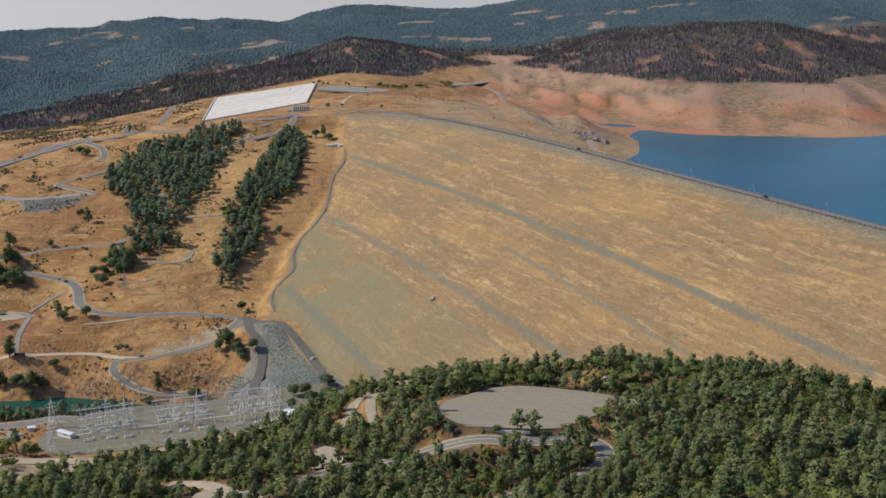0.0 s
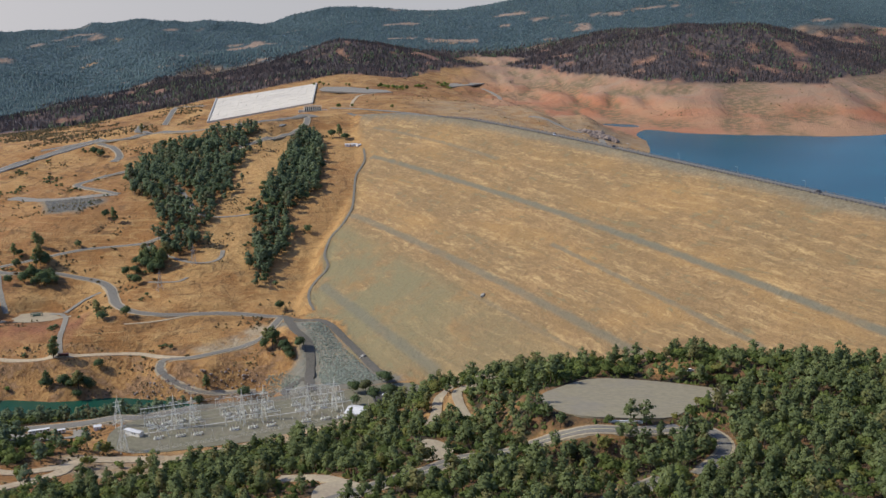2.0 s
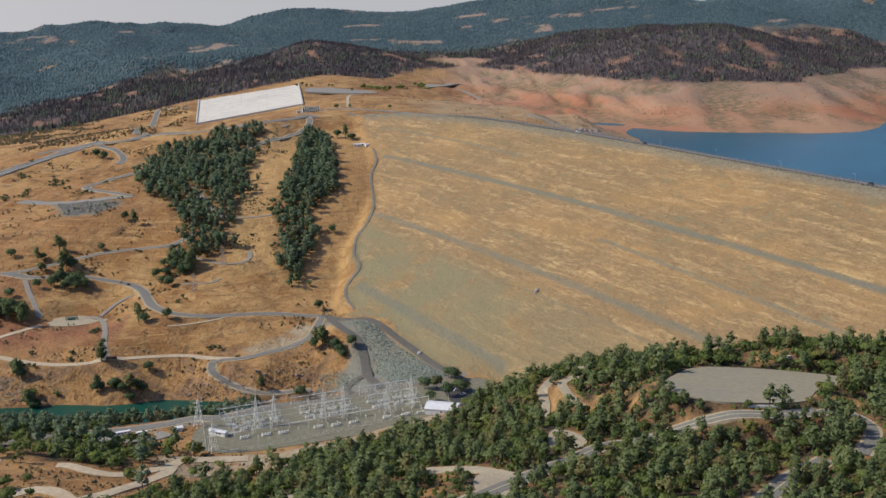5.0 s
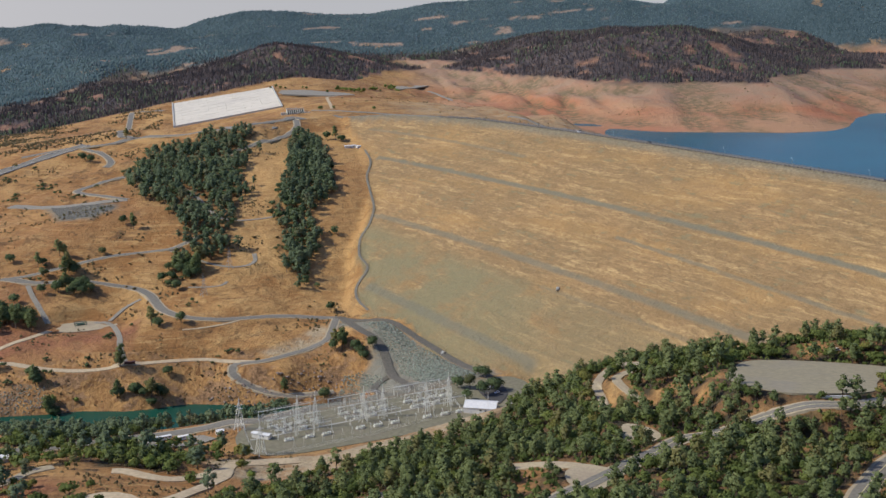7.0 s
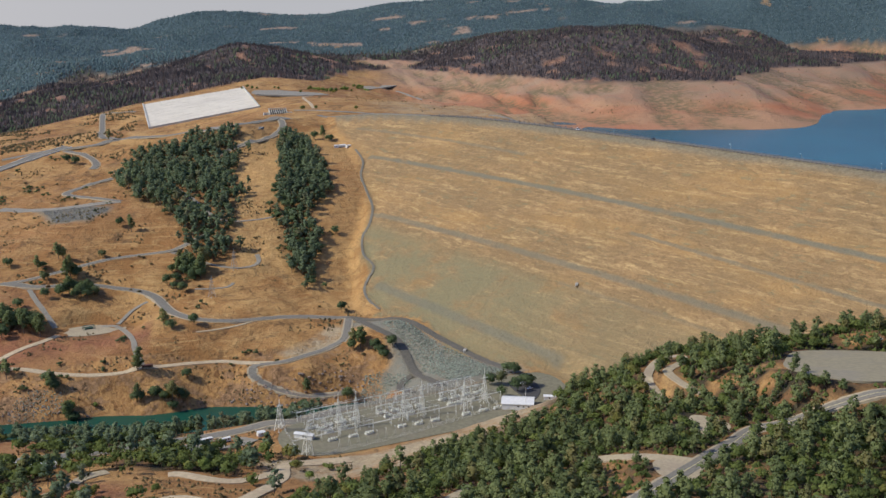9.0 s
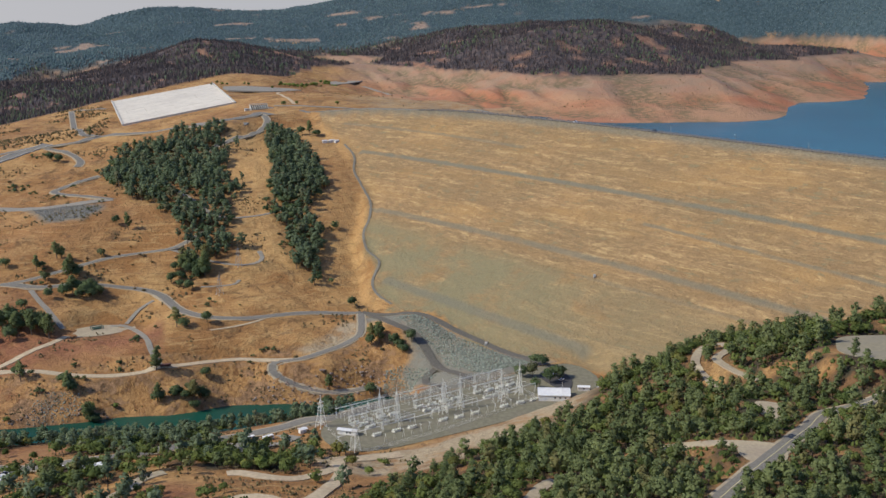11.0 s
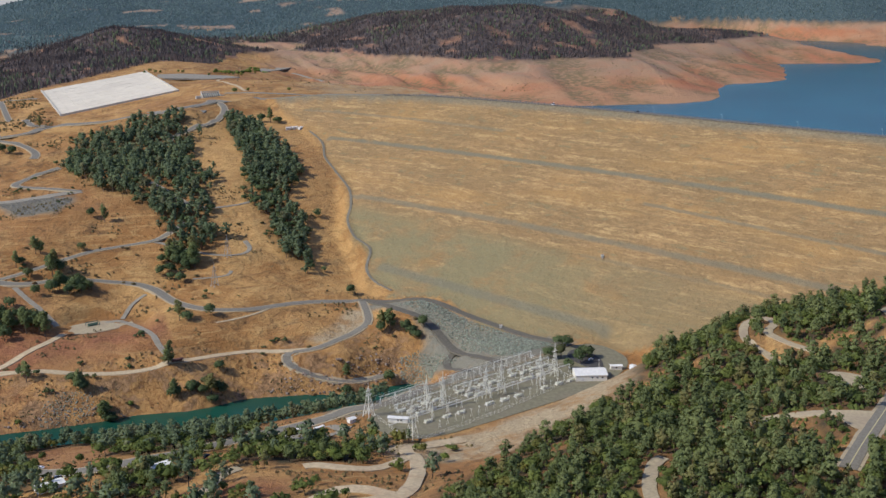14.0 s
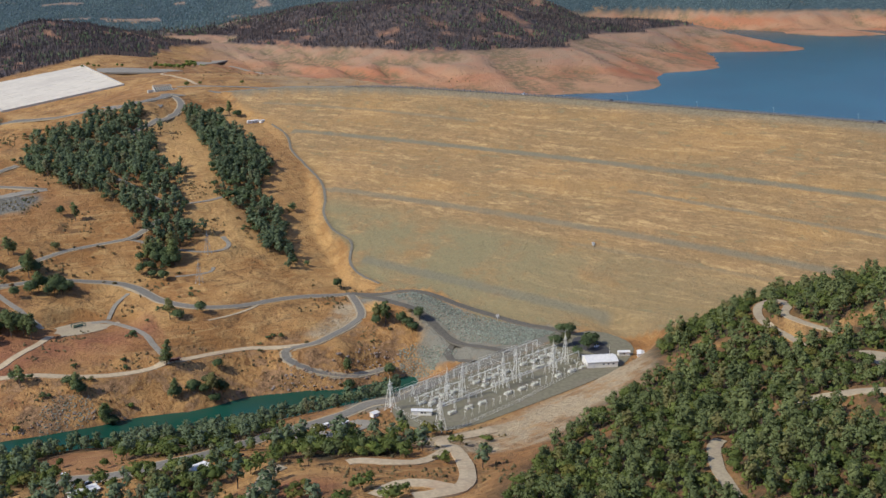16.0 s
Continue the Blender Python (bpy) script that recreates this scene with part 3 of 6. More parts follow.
    gold = blend(nt, span(nt, calc(nt, "ADD", fine, calc(nt, "MULTIPLY", calc(nt, "SUBTRACT", n15, 0.5), 0.6)), 0.44, 0.3, 0, 0.7), gold, grey)
    gold = blend(nt, span(nt, n3, 0.48, 0.72, 0, 0.5), gold, (0.20, 0.12, 0.05))
    gold = blend(nt, span(nt, grain(nt, 1.3, 3, 0.7), 0.56, 0.75, 0, 0.5), gold, (0.56, 0.385, 0.18))
    berm = 0.0
    for at, slope, bow, mid, half, q0, q1, power in ((58, 0, -4e-5, -230, 2.6, -640, 322, 0.9), (22, 0.045, 0, -216, 1.7, -520, -215, 0.65), (-35, 0, -5e-5, -250, 3.0, -460, 160, 0.7),
                                                     (-131, 0, 0, 0, 4.0, -290, 6, 0.75), (-58, 0, 0, 0, 1.8, -420, -205, 0.3), (103, 0, -1.1e-4, 150, 2.0, 60, 440, 0.5)):
        dq = calc(nt, "SUBTRACT", q, float(mid))
        centre = calc(nt, "MULTIPLY_ADD", calc(nt, "MULTIPLY", dq, dq), float(bow), calc(nt, "MULTIPLY_ADD", dq, float(slope), float(at)))
        d = calc(nt, "ABSOLUTE", calc(nt, "SUBTRACT", calc(nt, "ADD", s, calc(nt, "MULTIPLY", calc(nt, "SUBTRACT", n15, 0.5), 4.0)), centre))
        band = calc(nt, "MULTIPLY", span(nt, d, half * 1.9, half * 0.5), span(nt, q, q0 - 12.0, float(q0)))
        band = calc(nt, "MULTIPLY", band, span(nt, q, q1 + 6.0, float(q1), 0, power))
        berm = calc(nt, "MAXIMUM", band, berm)
    berm = calc(nt, "MULTIPLY", berm, span(nt, grain(nt, 40, 4), 0.25, 0.5, 0.55, 1.0))
    gold = blend(nt, berm, gold, blend(nt, n3, (0.15, 0.14, 0.09), (0.23, 0.205, 0.13)))
    rip = blend(nt, span(nt, grain(nt, 3, 4), 0.35, 0.65), (0.16, 0.145, 0.095), (0.25, 0.225, 0.145))
    gold = blend(nt, calc(nt, "MULTIPLY", mask(nt, "rockfill"), 0.75), gold, rip)
    col = blend(nt, mask(nt, "dam"), col, gold)
    # the drawn-down shores of the lake
    strata = grain(nt, 1, 4, 0.6, place(nt, (0.004, 0.004, 0.09)))
    shore = blend(nt, span(nt, n200, 0.4, 0.64), (0.43, 0.24, 0.122), (0.42, 0.168, 0.076))
    shore = blend(nt, span(nt, strata, 0.45, 0.7, 0, 0.55), shore, (0.44, 0.195, 0.10))
    shore = blend(nt, span(nt, n60, 0.55, 0.72, 0, 0.6), shore, (0.27, 0.17, 0.085))
    shore = blend(nt, span(nt, n15, 0.58, 0.72, 0, 0.5), shore, (0.17, 0.09, 0.05))
    shore = blend(nt, mask(nt, "high"), shore, blend(nt, span(nt, n60, 0.4, 0.65), (0.35, 0.225, 0.13), (0.39, 0.215, 0.12)))
    shore = blend(nt, calc(nt, "MULTIPLY", mask(nt, "ravine"), span(nt, n15, 0.35, 0.6, 0.1, 0.8)), shore, (0.16, 0.13, 0.06))
    shore = blend(nt, span(nt, grain(nt, 6, 5, 0.7), 0.56, 0.72, 0, 0.5), shore, (0.20, 0.10, 0.055))
    col = blend(nt, mask(nt, "shore"), col, shore)
    # burnt and green woods of the far hills
    ash = blend(nt, span(nt, grain(nt, 16, 5, 0.7), 0.4, 0.66), (0.062, 0.054, 0.052), (0.15, 0.108, 0.082))
    ash = blend(nt, span(nt, grain(nt, 70, 5, 0.65), 0.58, 0.7, 0, 0.6), ash, (0.22, 0.115, 0.065))
    ash = blend(nt, mask(nt, "gap"), ash, blend(nt, span(nt, n15, 0.35, 0.65), (0.20, 0.10, 0.06), (0.34, 0.19, 0.105)))
    col = blend(nt, mask(nt, "burnt"), col, ash)
    # blue haze and the shade between far crowns are put into this green
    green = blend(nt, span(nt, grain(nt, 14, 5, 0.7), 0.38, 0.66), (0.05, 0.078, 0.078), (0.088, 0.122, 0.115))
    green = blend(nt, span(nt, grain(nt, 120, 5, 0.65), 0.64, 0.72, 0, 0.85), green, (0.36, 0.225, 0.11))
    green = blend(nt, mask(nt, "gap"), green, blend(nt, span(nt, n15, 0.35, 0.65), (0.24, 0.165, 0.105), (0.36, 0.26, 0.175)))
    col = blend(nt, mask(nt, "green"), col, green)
    put(nt, b.inputs["Base Color"], col)
    relief(nt, b, calc(nt, "ADD", n3, calc(nt, "MULTIPLY", n15, 2.5)), 0.9, 1.5)
    return m


def water_material(name, deep, ripple, rough, gloss=0.17):
    m, nt, b = material(name, rough, 0, gloss)
    put(nt, b.inputs["Base Color"], blend(nt, span(nt, grain(nt, 160, 4), 0.35, 0.7), deep, tuple(c * 1.35 for c in deep)))
    relief(nt, b, grain(nt, ripple, 4, 0.6), 0.25, 0.35)
    return m


def leaf_material(name, dark, light):
    m, nt, b = material(name, 0.8, 0, 0.15)
    info = nt.nodes.new("ShaderNodeObjectInfo").outputs["Random"]
    one = nt.nodes.new("ShaderNodeNewGeometry").outputs["Random Per Island"]
    tint = calc(nt, "FRACT", calc(nt, "ADD", info, mask(nt, "tint")))
    col = blend(nt, tint, dark, light)
    col = blend(nt, span(nt, calc(nt, "FRACT", calc(nt, "MULTIPLY", tint, 7.31)), 0.86, 0.95, 0, 0.7), col, (light[0] * 1.15, light[1] * 0.82, light[2] * 0.8))
    col = blend(nt, span(nt, one, 0.0, 0.6, 0.24, 0), col, tuple(c * 0.68 for c in dark))
    col = blend(nt, span(nt, one, 0.6, 1.0, 0, 0.35), col, tuple(min(1, c * 1.16) for c in light))
    col = blend(nt, span(nt, grain(nt, 1.6, 3), 0.42, 0.65, 0, 0.25), col, tuple(c * 0.6 for c in dark))
    put(nt, b.inputs["Base Color"], col)
    # thin leaves let some light through
    thin, mix = nt.nodes.new("ShaderNodeBsdfTranslucent"), nt.nodes.new("ShaderNodeMixShader")
    put(nt, thin.inputs["Color"], col)
    mix.inputs[0].default_value = 0.38
    nt.links.new(b.outputs[0], mix.inputs[1]), nt.links.new(thin.outputs[0], mix.inputs[2])
    nt.links.new(mix.outputs[0], nt.nodes["Material Output"].inputs["Surface"])
    return m


LAND = land_material()
ASPHALT = plain("worn asphalt", (0.20, 0.178, 0.13), 1.5, 0.2, 0.9, dirt=(0.20, 0.165, 0.12))
BLACKTOP = plain("dark asphalt", (0.075, 0.07, 0.06), 1.5, 0.2, 0.9)
GRAVEL = plain("grey gravel", (0.28, 0.245, 0.175), 1.2, 0.2, 0.95, dirt=(0.20, 0.165, 0.115))
DIRT = plain("pale dirt", (0.48, 0.37, 0.215), 2.5, 0.15, 0.95, dirt=(0.36, 0.22, 0.12))
GRIT = plain("trodden grey grit", (0.20, 0.178, 0.125), 1.5, 0.2, 0.95, dirt=(0.24, 0.18, 0.10))
PALE = plain("pale limestone gravel", (0.40, 0.32, 0.19), 2.0, 0.14, 0.95, dirt=(0.30, 0.22, 0.15))
PADDING = plain("packed grey gravel", (0.29, 0.242, 0.14), 3.5, 0.12, 0.95, dirt=(0.25, 0.215, 0.16))
YARDSTONE = plain("grey-green yard gravel", (0.20, 0.178, 0.105), 3.0, 0.16, 0.95, dirt=(0.22, 0.18, 0.12))
TARMAC = plain("dark grey asphalt", (0.13, 0.114, 0.08), 1.5, 0.2, 0.9, dirt=(0.17, 0.14, 0.10))
CONCRETE = plain("weathered concrete", (0.50, 0.465, 0.37), 3.0, 0.12, 0.85)
APRON = plain("white spillway concrete", (0.63, 0.555, 0.41), 14.0, 0.06, 0.85, dirt=(0.50, 0.43, 0.32))
STEEL = plain("galvanised steel", (0.78, 0.75, 0.61), 0.8, 0.1, 0.55, 0.0)
PAINT = plain("off-white painted metal", (0.82, 0.78, 0.66), 1.5, 0.06, 0.5)
OLDSTEEL = plain("dull grey weathered steel", (0.30, 0.285, 0.24), 0.8, 0.15, 0.7)
ROOF = plain("light grey metal roof", (0.74, 0.71, 0.62), 2.0, 0.08, 0.55)
TANK = plain("pale blue-grey enamel", (0.60, 0.60, 0.47), 0.8, 0.1, 0.45)
PORCELAIN = plain("brown porcelain", (0.26, 0.20, 0.16), 0.3, 0.15, 0.3)
RUST = plain("rusty brown timber", (0.16, 0.07, 0.045), 0.5, 0.2, 0.8)
GLASS = plain("dark glass", (0.02, 0.025, 0.03), 1.0, 0.1, 0.08)
RUBBER = plain("black rubber", (0.02, 0.02, 0.02), 0.5, 0.1, 0.8)
BARK = plain("grey-brown bark", (0.12, 0.085, 0.06), 0.4, 0.3, 0.95)
STONE = plain("blue-grey rubble", (0.23, 0.215, 0.17), 1.4, 0.35, 0.9, dirt=(0.16, 0.13, 0.10))
KNOB = plain("brown boulder rock", (0.28, 0.21, 0.15), 3.0, 0.3, 0.9)
PINE = leaf_material("grey-green pine needles", (0.130, 0.162, 0.060), (0.245, 0.275, 0.100))
OAK = leaf_material("dark green oak leaves", (0.098, 0.132, 0.034), (0.22, 0.252, 0.064))
LIME = leaf_material("yellow-green leaves", (0.195, 0.255, 0.049), (0.330, 0.375, 0.098))
DRYLEAF = leaf_material("brown-olive brush", (0.140, 0.121, 0.055), (0.280, 0.209, 0.091))
CHAR = leaf_material("charred twigs", (0.06, 0.057, 0.058), (0.26, 0.205, 0.165))
DEEP = leaf_material("dark green pine needles", (0.105, 0.145, 0.072), (0.21, 0.252, 0.126))
SAGE = leaf_material("grey-blue-green leaves", (0.137, 0.180, 0.088), (0.231, 0.275, 0.141))
DEEPOAK = leaf_material("deep green oak leaves", (0.085, 0.122, 0.050), (0.165, 0.207, 0.082))
# needle green with the pale blue of distance haze mixed into it
HAZEGREEN = leaf_material("far conifer needles tinted with haze blue", (0.085, 0.135, 0.135), (0.19, 0.26, 0.235))
SURFACE = {"asphalt": ASPHALT, "tarmac": TARMAC, "gravel": GRAVEL, "dirt": DIRT, "pale": PALE, "grit": GRIT}

# ---- the ground sheet ----
def fast_mesh(name, verts, faces, material_list, slots=None, smooth=False):
    """A mesh from arrays: faces is an (n, 3) or (n, 4) array."""
    me = bpy.data.meshes.new(name)
    verts, faces = np.asarray(verts, np.float32), np.asarray(faces, np.int32)
    n, k = faces.shape
    me.vertices.add(len(verts))
    me.vertices.foreach_set("co", verts.ravel())
    me.loops.add(n * k)
    me.loops.foreach_set("vertex_index", faces.ravel())
    me.polygons.add(n)
    me.polygons.foreach_set("loop_start", np.arange(0, n * k, k, dtype=np.int32))
    if slots is not None:
        me.polygons.foreach_set("material_index", np.asarray(slots, np.int32))
    me.polygons.foreach_set("use_smooth", np.full(n, smooth))
    for m in material_list:
        me.materials.append(m)
    me.update(calc_edges=True)
    return me


def grid_faces(nx, ny):
    idx = np.arange(nx * ny).reshape(ny, nx)
    return np.stack([idx[:-1, :-1], idx[:-1, 1:], idx[1:, 1:], idx[1:, :-1]], -1).reshape(-1, 4)


UP, ALONG = upslope(XX, YY), alongcrest(XX, YY)
EDGE = (crest_top(ALONG) - FACE_AT[2]) * FACE_NORMAL[2] / math.hypot(FACE_NORMAL[0], FACE_NORMAL[1])
WOOD_LINE = np.array([(-3000, 1500), (-1500, 1900), (-1000, 2060), (-740, 2170), (-640, 2225), (-560, 2270), (-490, 2350), (-390, 2410), (-250, 2490), (-118, 2580), (-26, 2851), (4500, 2860)], float)
WATERMARK = np.array([(-400, 150), (-60, 164), (0, 169), (300, 170), (600, 171), (1000, 173), (1740, 172), (2400, 186), (4900, 188)], float)


def wood_line(x):
    return np.interp(x, WOOD_LINE[:, 0], WOOD_LINE[:, 1])


def watermark(x):
    return np.interp(x, WATERMARK[:, 0], WATERMARK[:, 1])


NEAR_WOOD = [(-330, 530), (-297, 561), (-257, 599), (-200, 643), (-171, 661), (-139, 674), (-114, 686), (-100, 715), (-78, 748), (-52, 765), (-30, 768), (20, 735), (55, 690), (90, 680), (120, 715), (150, 715), (190, 690), (270, 650), (420, 600), (420, 100), (-60, 100), (-330, 330)]
WEST_WOOD = [(-360, 1628), (-309, 1618), (-301, 1550), (-308, 1496), (-306, 1370), (-308, 1322), (-323, 1308), (-322, 1251), (-329, 1215), (-364, 1219), (-368, 1275), (-387, 1317), (-402, 1364), (-436, 1402), (-461, 1450), (-464, 1529), (-436, 1587), (-399, 1614)]
STRIP_WOOD = [(-242, 1645), (-214, 1640), (-196, 1552), (-193, 1430), (-188, 1376), (-210, 1357), (-223, 1321), (-217, 1262), (-230, 1200), (-236, 1150), (-246, 1150), (-256, 1196), (-262, 1250), (-262, 1303), (-265, 1341), (-256, 1397), (-248, 1522)]
RIVER_WOOD = [(-541, 923), (-504, 930), (-460, 927), (-412, 922), (-377, 907), (-364, 839), (-369, 779), (-401, 761), (-435, 750), (-474, 786), (-508, 827), (-545, 856)]
BANK_WOOD = [(-560, 905), (-500, 893), (-440, 888), (-385, 882), (-342, 875), (-300, 868), (-250, 826), (-296, 806), (-345, 822), (-400, 840), (-460, 858), (-560, 865)]
LOW_WOODS = [[(-547, 808), (-543, 902), (-516, 827), (-519, 728)], [(-463, 723), (-444, 727), (-443, 668), (-454, 640), (-475, 664)], [(-390, 717), (-362, 746), (-345, 723), (-320, 691), (-333, 654), (-358, 654), (-396, 685)]]
BARE_KNOLL = [(-412, 632), (-400, 650), (-372, 658), (-338, 650), (-318, 632), (-330, 590), (-371, 592), (-400, 602)]
BARE_PATCH = [(-520, 838), (-500, 856), (-478, 850), (-466, 806), (-480, 760), (-486, 739), (-503, 737), (-510, 790)]
CLEARINGS = [(-233, 593), (-266, 547), (-251, 582), (-125, 682), (-120, 674), (-141, 491), (-131, 512), (-59, 557), (-22, 610), (-55, 632), (-107, 592), (-87, 669), (-82, 691), (-61, 628), (-40, 606), (-25, 614), (-132, 505), (-145, 485), (-155, 541), (-140, 465), (-70, 494), (-17, 570), (-10, 603), (4, 590), (6, 480), (-82, 460), (-224, 601), (-240, 573), (-143, 672), (-155, 647), (-106, 689), (-203, 661), (-196, 655)] + [(81, 534), (83, 519), (77, 543), (72, 549), (92, 538), (93, 651), (83, 649), (123, 669), (3, 592), (-2, 583)]


def scorch_gap(x, y):
    """Bare orange ground among the burnt trees, in streaks down the slopes."""
    n = fractal(x + 0.3 * y, y * 0.45, 36, 4, 61)
    return np.clip((n - 0.645) / 0.05, 0, 1)


def forest_gap(x, y):
    """Pale clearings in the far woods."""
    return np.clip((fractal(x * 0.45, y, 60, 4, 71) - 0.715) / 0.03, 0, 1) * (x < 1500)


def near(poly, x, y, soft):
    return np.clip(1 - off_poly(poly, x, y) / soft, 0, 1)


jag = (fractal(XX, YY, 70, 4, 31) - 0.5)
wood = np.maximum.reduce([near(NEAR_WOOD, XX, YY, 18), near(WEST_WOOD, XX, YY, 6) * 0.3, near(STRIP_WOOD, XX, YY, 5) * 0.3, near(RIVER_WOOD, XX, YY, 10)] + [near(p, XX, YY, 10) for p in LOW_WOODS])
wood = wood * (1 - np.maximum(near(BARE_KNOLL, XX, YY, 6), near(BARE_PATCH, XX, YY, 6)))
for cx, cy in CLEARINGS:
    wood = wood * np.clip(np.hypot(XX - cx, YY - cy) / 7 - 0.5, 0.1, 1)
for name in LINES:
    kind, width, line, z = LINES[name]
    if line[:, 1].max() < 720:
        wood = wood * np.clip((off_line(line, XX, YY)[0] - width * 0.5) / 5, 0.3, 1)
on_dam = np.where(ON_DAM & (UP <= EDGE + 40), 1.0, 0.0)
on_dam = on_dam * np.where(YY > 1070, np.clip((XX - np.interp(YY, GROIN[:, 1], GROIN[:, 0]) + 4 + 14 * jag) / 5, 0, 1), 1.0)
fill = on_dam * np.clip((UP - EDGE + 15 + 9 * jag) / 8, 0, 1)
beyond = np.clip((YY + 40 * jag - wood_line(XX)) / 25, 0, 1) * (YY > 1500)
above_mark = np.clip((ZZ + 5 * jag - watermark(XX)) / 2.5, 0, 1) * np.clip((YY - 2240) / 40, 0, 1)
beyond = np.where(XX > 0, above_mark, beyond)
lakeside = np.clip((UP - EDGE - 16) / 20, 0, 1) * np.clip((XX - 20 - 120 * jag) / 130, 0, 1) * (YY > 700) * np.clip((watermark(XX) + 14 - ZZ + 22 * jag) / 6, 0, 1)
far_shore = np.clip((watermark(XX) + 9 * jag - ZZ) / 10, 0, 1)
beyond = np.where(XX > 1750, 1 - far_shore, beyond)
lakeside = np.where(XX > 1750, far_shore, lakeside)
ramp = near([(40, 1640), (200, 1560), (300, 1640), (330, 1760), (320, 1880), (230, 1900), (120, 1960), (40, 2000), (-40, 1900)], XX, YY, 60)
lakeside = lakeside * (1 - ramp)


def burn_limit(x):
    """How far north the fire went: over the near hills, and down to the crest of the western spur."""
    return np.minimum(3560 + 0.18 * x, 3640 + 2.1 * (x + 629))


burn_zone = np.clip((burn_limit(XX) + 200 * jag - YY) / 120, 0, 1) * np.clip((1750 - XX) / 100, 0, 1)
burnt = beyond * burn_zone
green = beyond * (1 - burn_zone)
soil = np.clip(1 - np.abs(YY - 1040 - 0.0 * XX) / 60, 0, 1) * (XX < -395) + np.clip((-480 - XX) / 60, 0, 1) * np.clip((1230 - YY) / 100, 0, 1) * (YY > 930) * 0.6 + np.clip(1 - np.hypot((XX + 415) / 45, (YY - 615) / 32), 0, 1) * 1.5 + near(BARE_PATCH, XX, YY, 8) * 0.6 + np.clip((-455 - XX) / 40, 0, 1) * np.clip((985 - YY) / 20, 0, 1) * (YY > 925) * 0.5
steep = np.hypot(*np.gradient(ZZ, GY, GX))
bluff_mask = np.clip((steep - 0.2) / 0.2, 0, 1) * (YY > 880) * (YY < 1000) * (XX < -190)

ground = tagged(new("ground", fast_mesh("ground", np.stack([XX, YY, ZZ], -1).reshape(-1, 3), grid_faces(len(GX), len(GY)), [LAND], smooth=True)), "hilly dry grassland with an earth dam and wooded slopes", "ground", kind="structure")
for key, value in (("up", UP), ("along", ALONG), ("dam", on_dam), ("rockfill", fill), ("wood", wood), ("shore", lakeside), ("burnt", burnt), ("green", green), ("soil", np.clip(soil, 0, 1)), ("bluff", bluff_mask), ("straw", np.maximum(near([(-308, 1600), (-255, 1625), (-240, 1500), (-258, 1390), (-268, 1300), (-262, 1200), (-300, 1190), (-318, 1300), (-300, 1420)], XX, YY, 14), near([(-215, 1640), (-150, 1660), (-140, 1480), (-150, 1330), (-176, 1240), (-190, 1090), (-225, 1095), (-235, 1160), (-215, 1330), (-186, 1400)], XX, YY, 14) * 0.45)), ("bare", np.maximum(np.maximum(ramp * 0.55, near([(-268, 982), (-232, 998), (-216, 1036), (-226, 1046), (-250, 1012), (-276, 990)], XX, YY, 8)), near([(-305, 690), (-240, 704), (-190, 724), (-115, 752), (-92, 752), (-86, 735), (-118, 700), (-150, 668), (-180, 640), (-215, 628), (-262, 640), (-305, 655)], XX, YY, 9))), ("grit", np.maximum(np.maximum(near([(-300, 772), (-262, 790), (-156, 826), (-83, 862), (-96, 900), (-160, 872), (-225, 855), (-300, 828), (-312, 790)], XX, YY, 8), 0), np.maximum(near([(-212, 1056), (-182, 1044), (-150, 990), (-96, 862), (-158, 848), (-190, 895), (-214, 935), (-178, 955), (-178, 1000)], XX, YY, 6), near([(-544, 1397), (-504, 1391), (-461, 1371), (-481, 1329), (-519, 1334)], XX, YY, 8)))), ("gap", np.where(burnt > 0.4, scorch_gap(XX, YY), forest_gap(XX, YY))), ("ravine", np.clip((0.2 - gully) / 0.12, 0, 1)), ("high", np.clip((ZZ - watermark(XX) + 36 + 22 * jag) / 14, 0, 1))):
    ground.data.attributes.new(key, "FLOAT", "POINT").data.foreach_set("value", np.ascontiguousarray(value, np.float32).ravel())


def sheet(name, x0, x1, y0, y1, z, mat, label):
    verts = [(x0, y0, z), (x1, y0, z), (x1, y1, z), (x0, y1, z)]
    return tagged(new(name, fast_mesh(name, verts, [(0, 1, 2, 3)], [mat])), label, "water", kind="structure")


sheet("lake_water", 60, 4300, 900, 5850, LAKE, water_material("blue lake water", (0.013, 0.075, 0.080), 9, 0.24, 0.07), "calm blue reservoir water behind the dam")
sheet("river_water", -3000, -180, 700, 1120, RIVER, water_material("green river water", (0.010, 0.058, 0.036), 5, 0.22, 0.09), "dark green river water below the dam")


def ribbon(name, line, z, width, lift, mat, label, kind="road"):
    """A draped strip with a crown and turned-down edges."""
    d = np.gradient(line, axis=0)
    d /= np.linalg.norm(d, axis=1)[:, None] + 1e-9
    side = np.stack([-d[:, 1], d[:, 0]], -1)
    wob = (value_noise(line[:, 0], line[:, 1], 9, 4) - 0.5) * width * 0.16
    rows = []
    for k, dz in ((-0.54, -1.6), (-0.5, 0.0), (0.0, 0.06), (0.5, 0.0), (0.54, -1.6)):
        p = line + side * (k * (width + wob))[:, None]
        g = np.maximum(z, height(p[:, 0], p[:, 1])) if abs(k) < 0.52 else z
        rows.append(np.column_stack([p, g + lift + dz]))
    v = np.stack(rows, 1).reshape(-1, 3)
    return tagged(new(name, fast_mesh(name, v, grid_faces(5, len(line)), [mat], smooth=False)), label, kind, kind="structure")


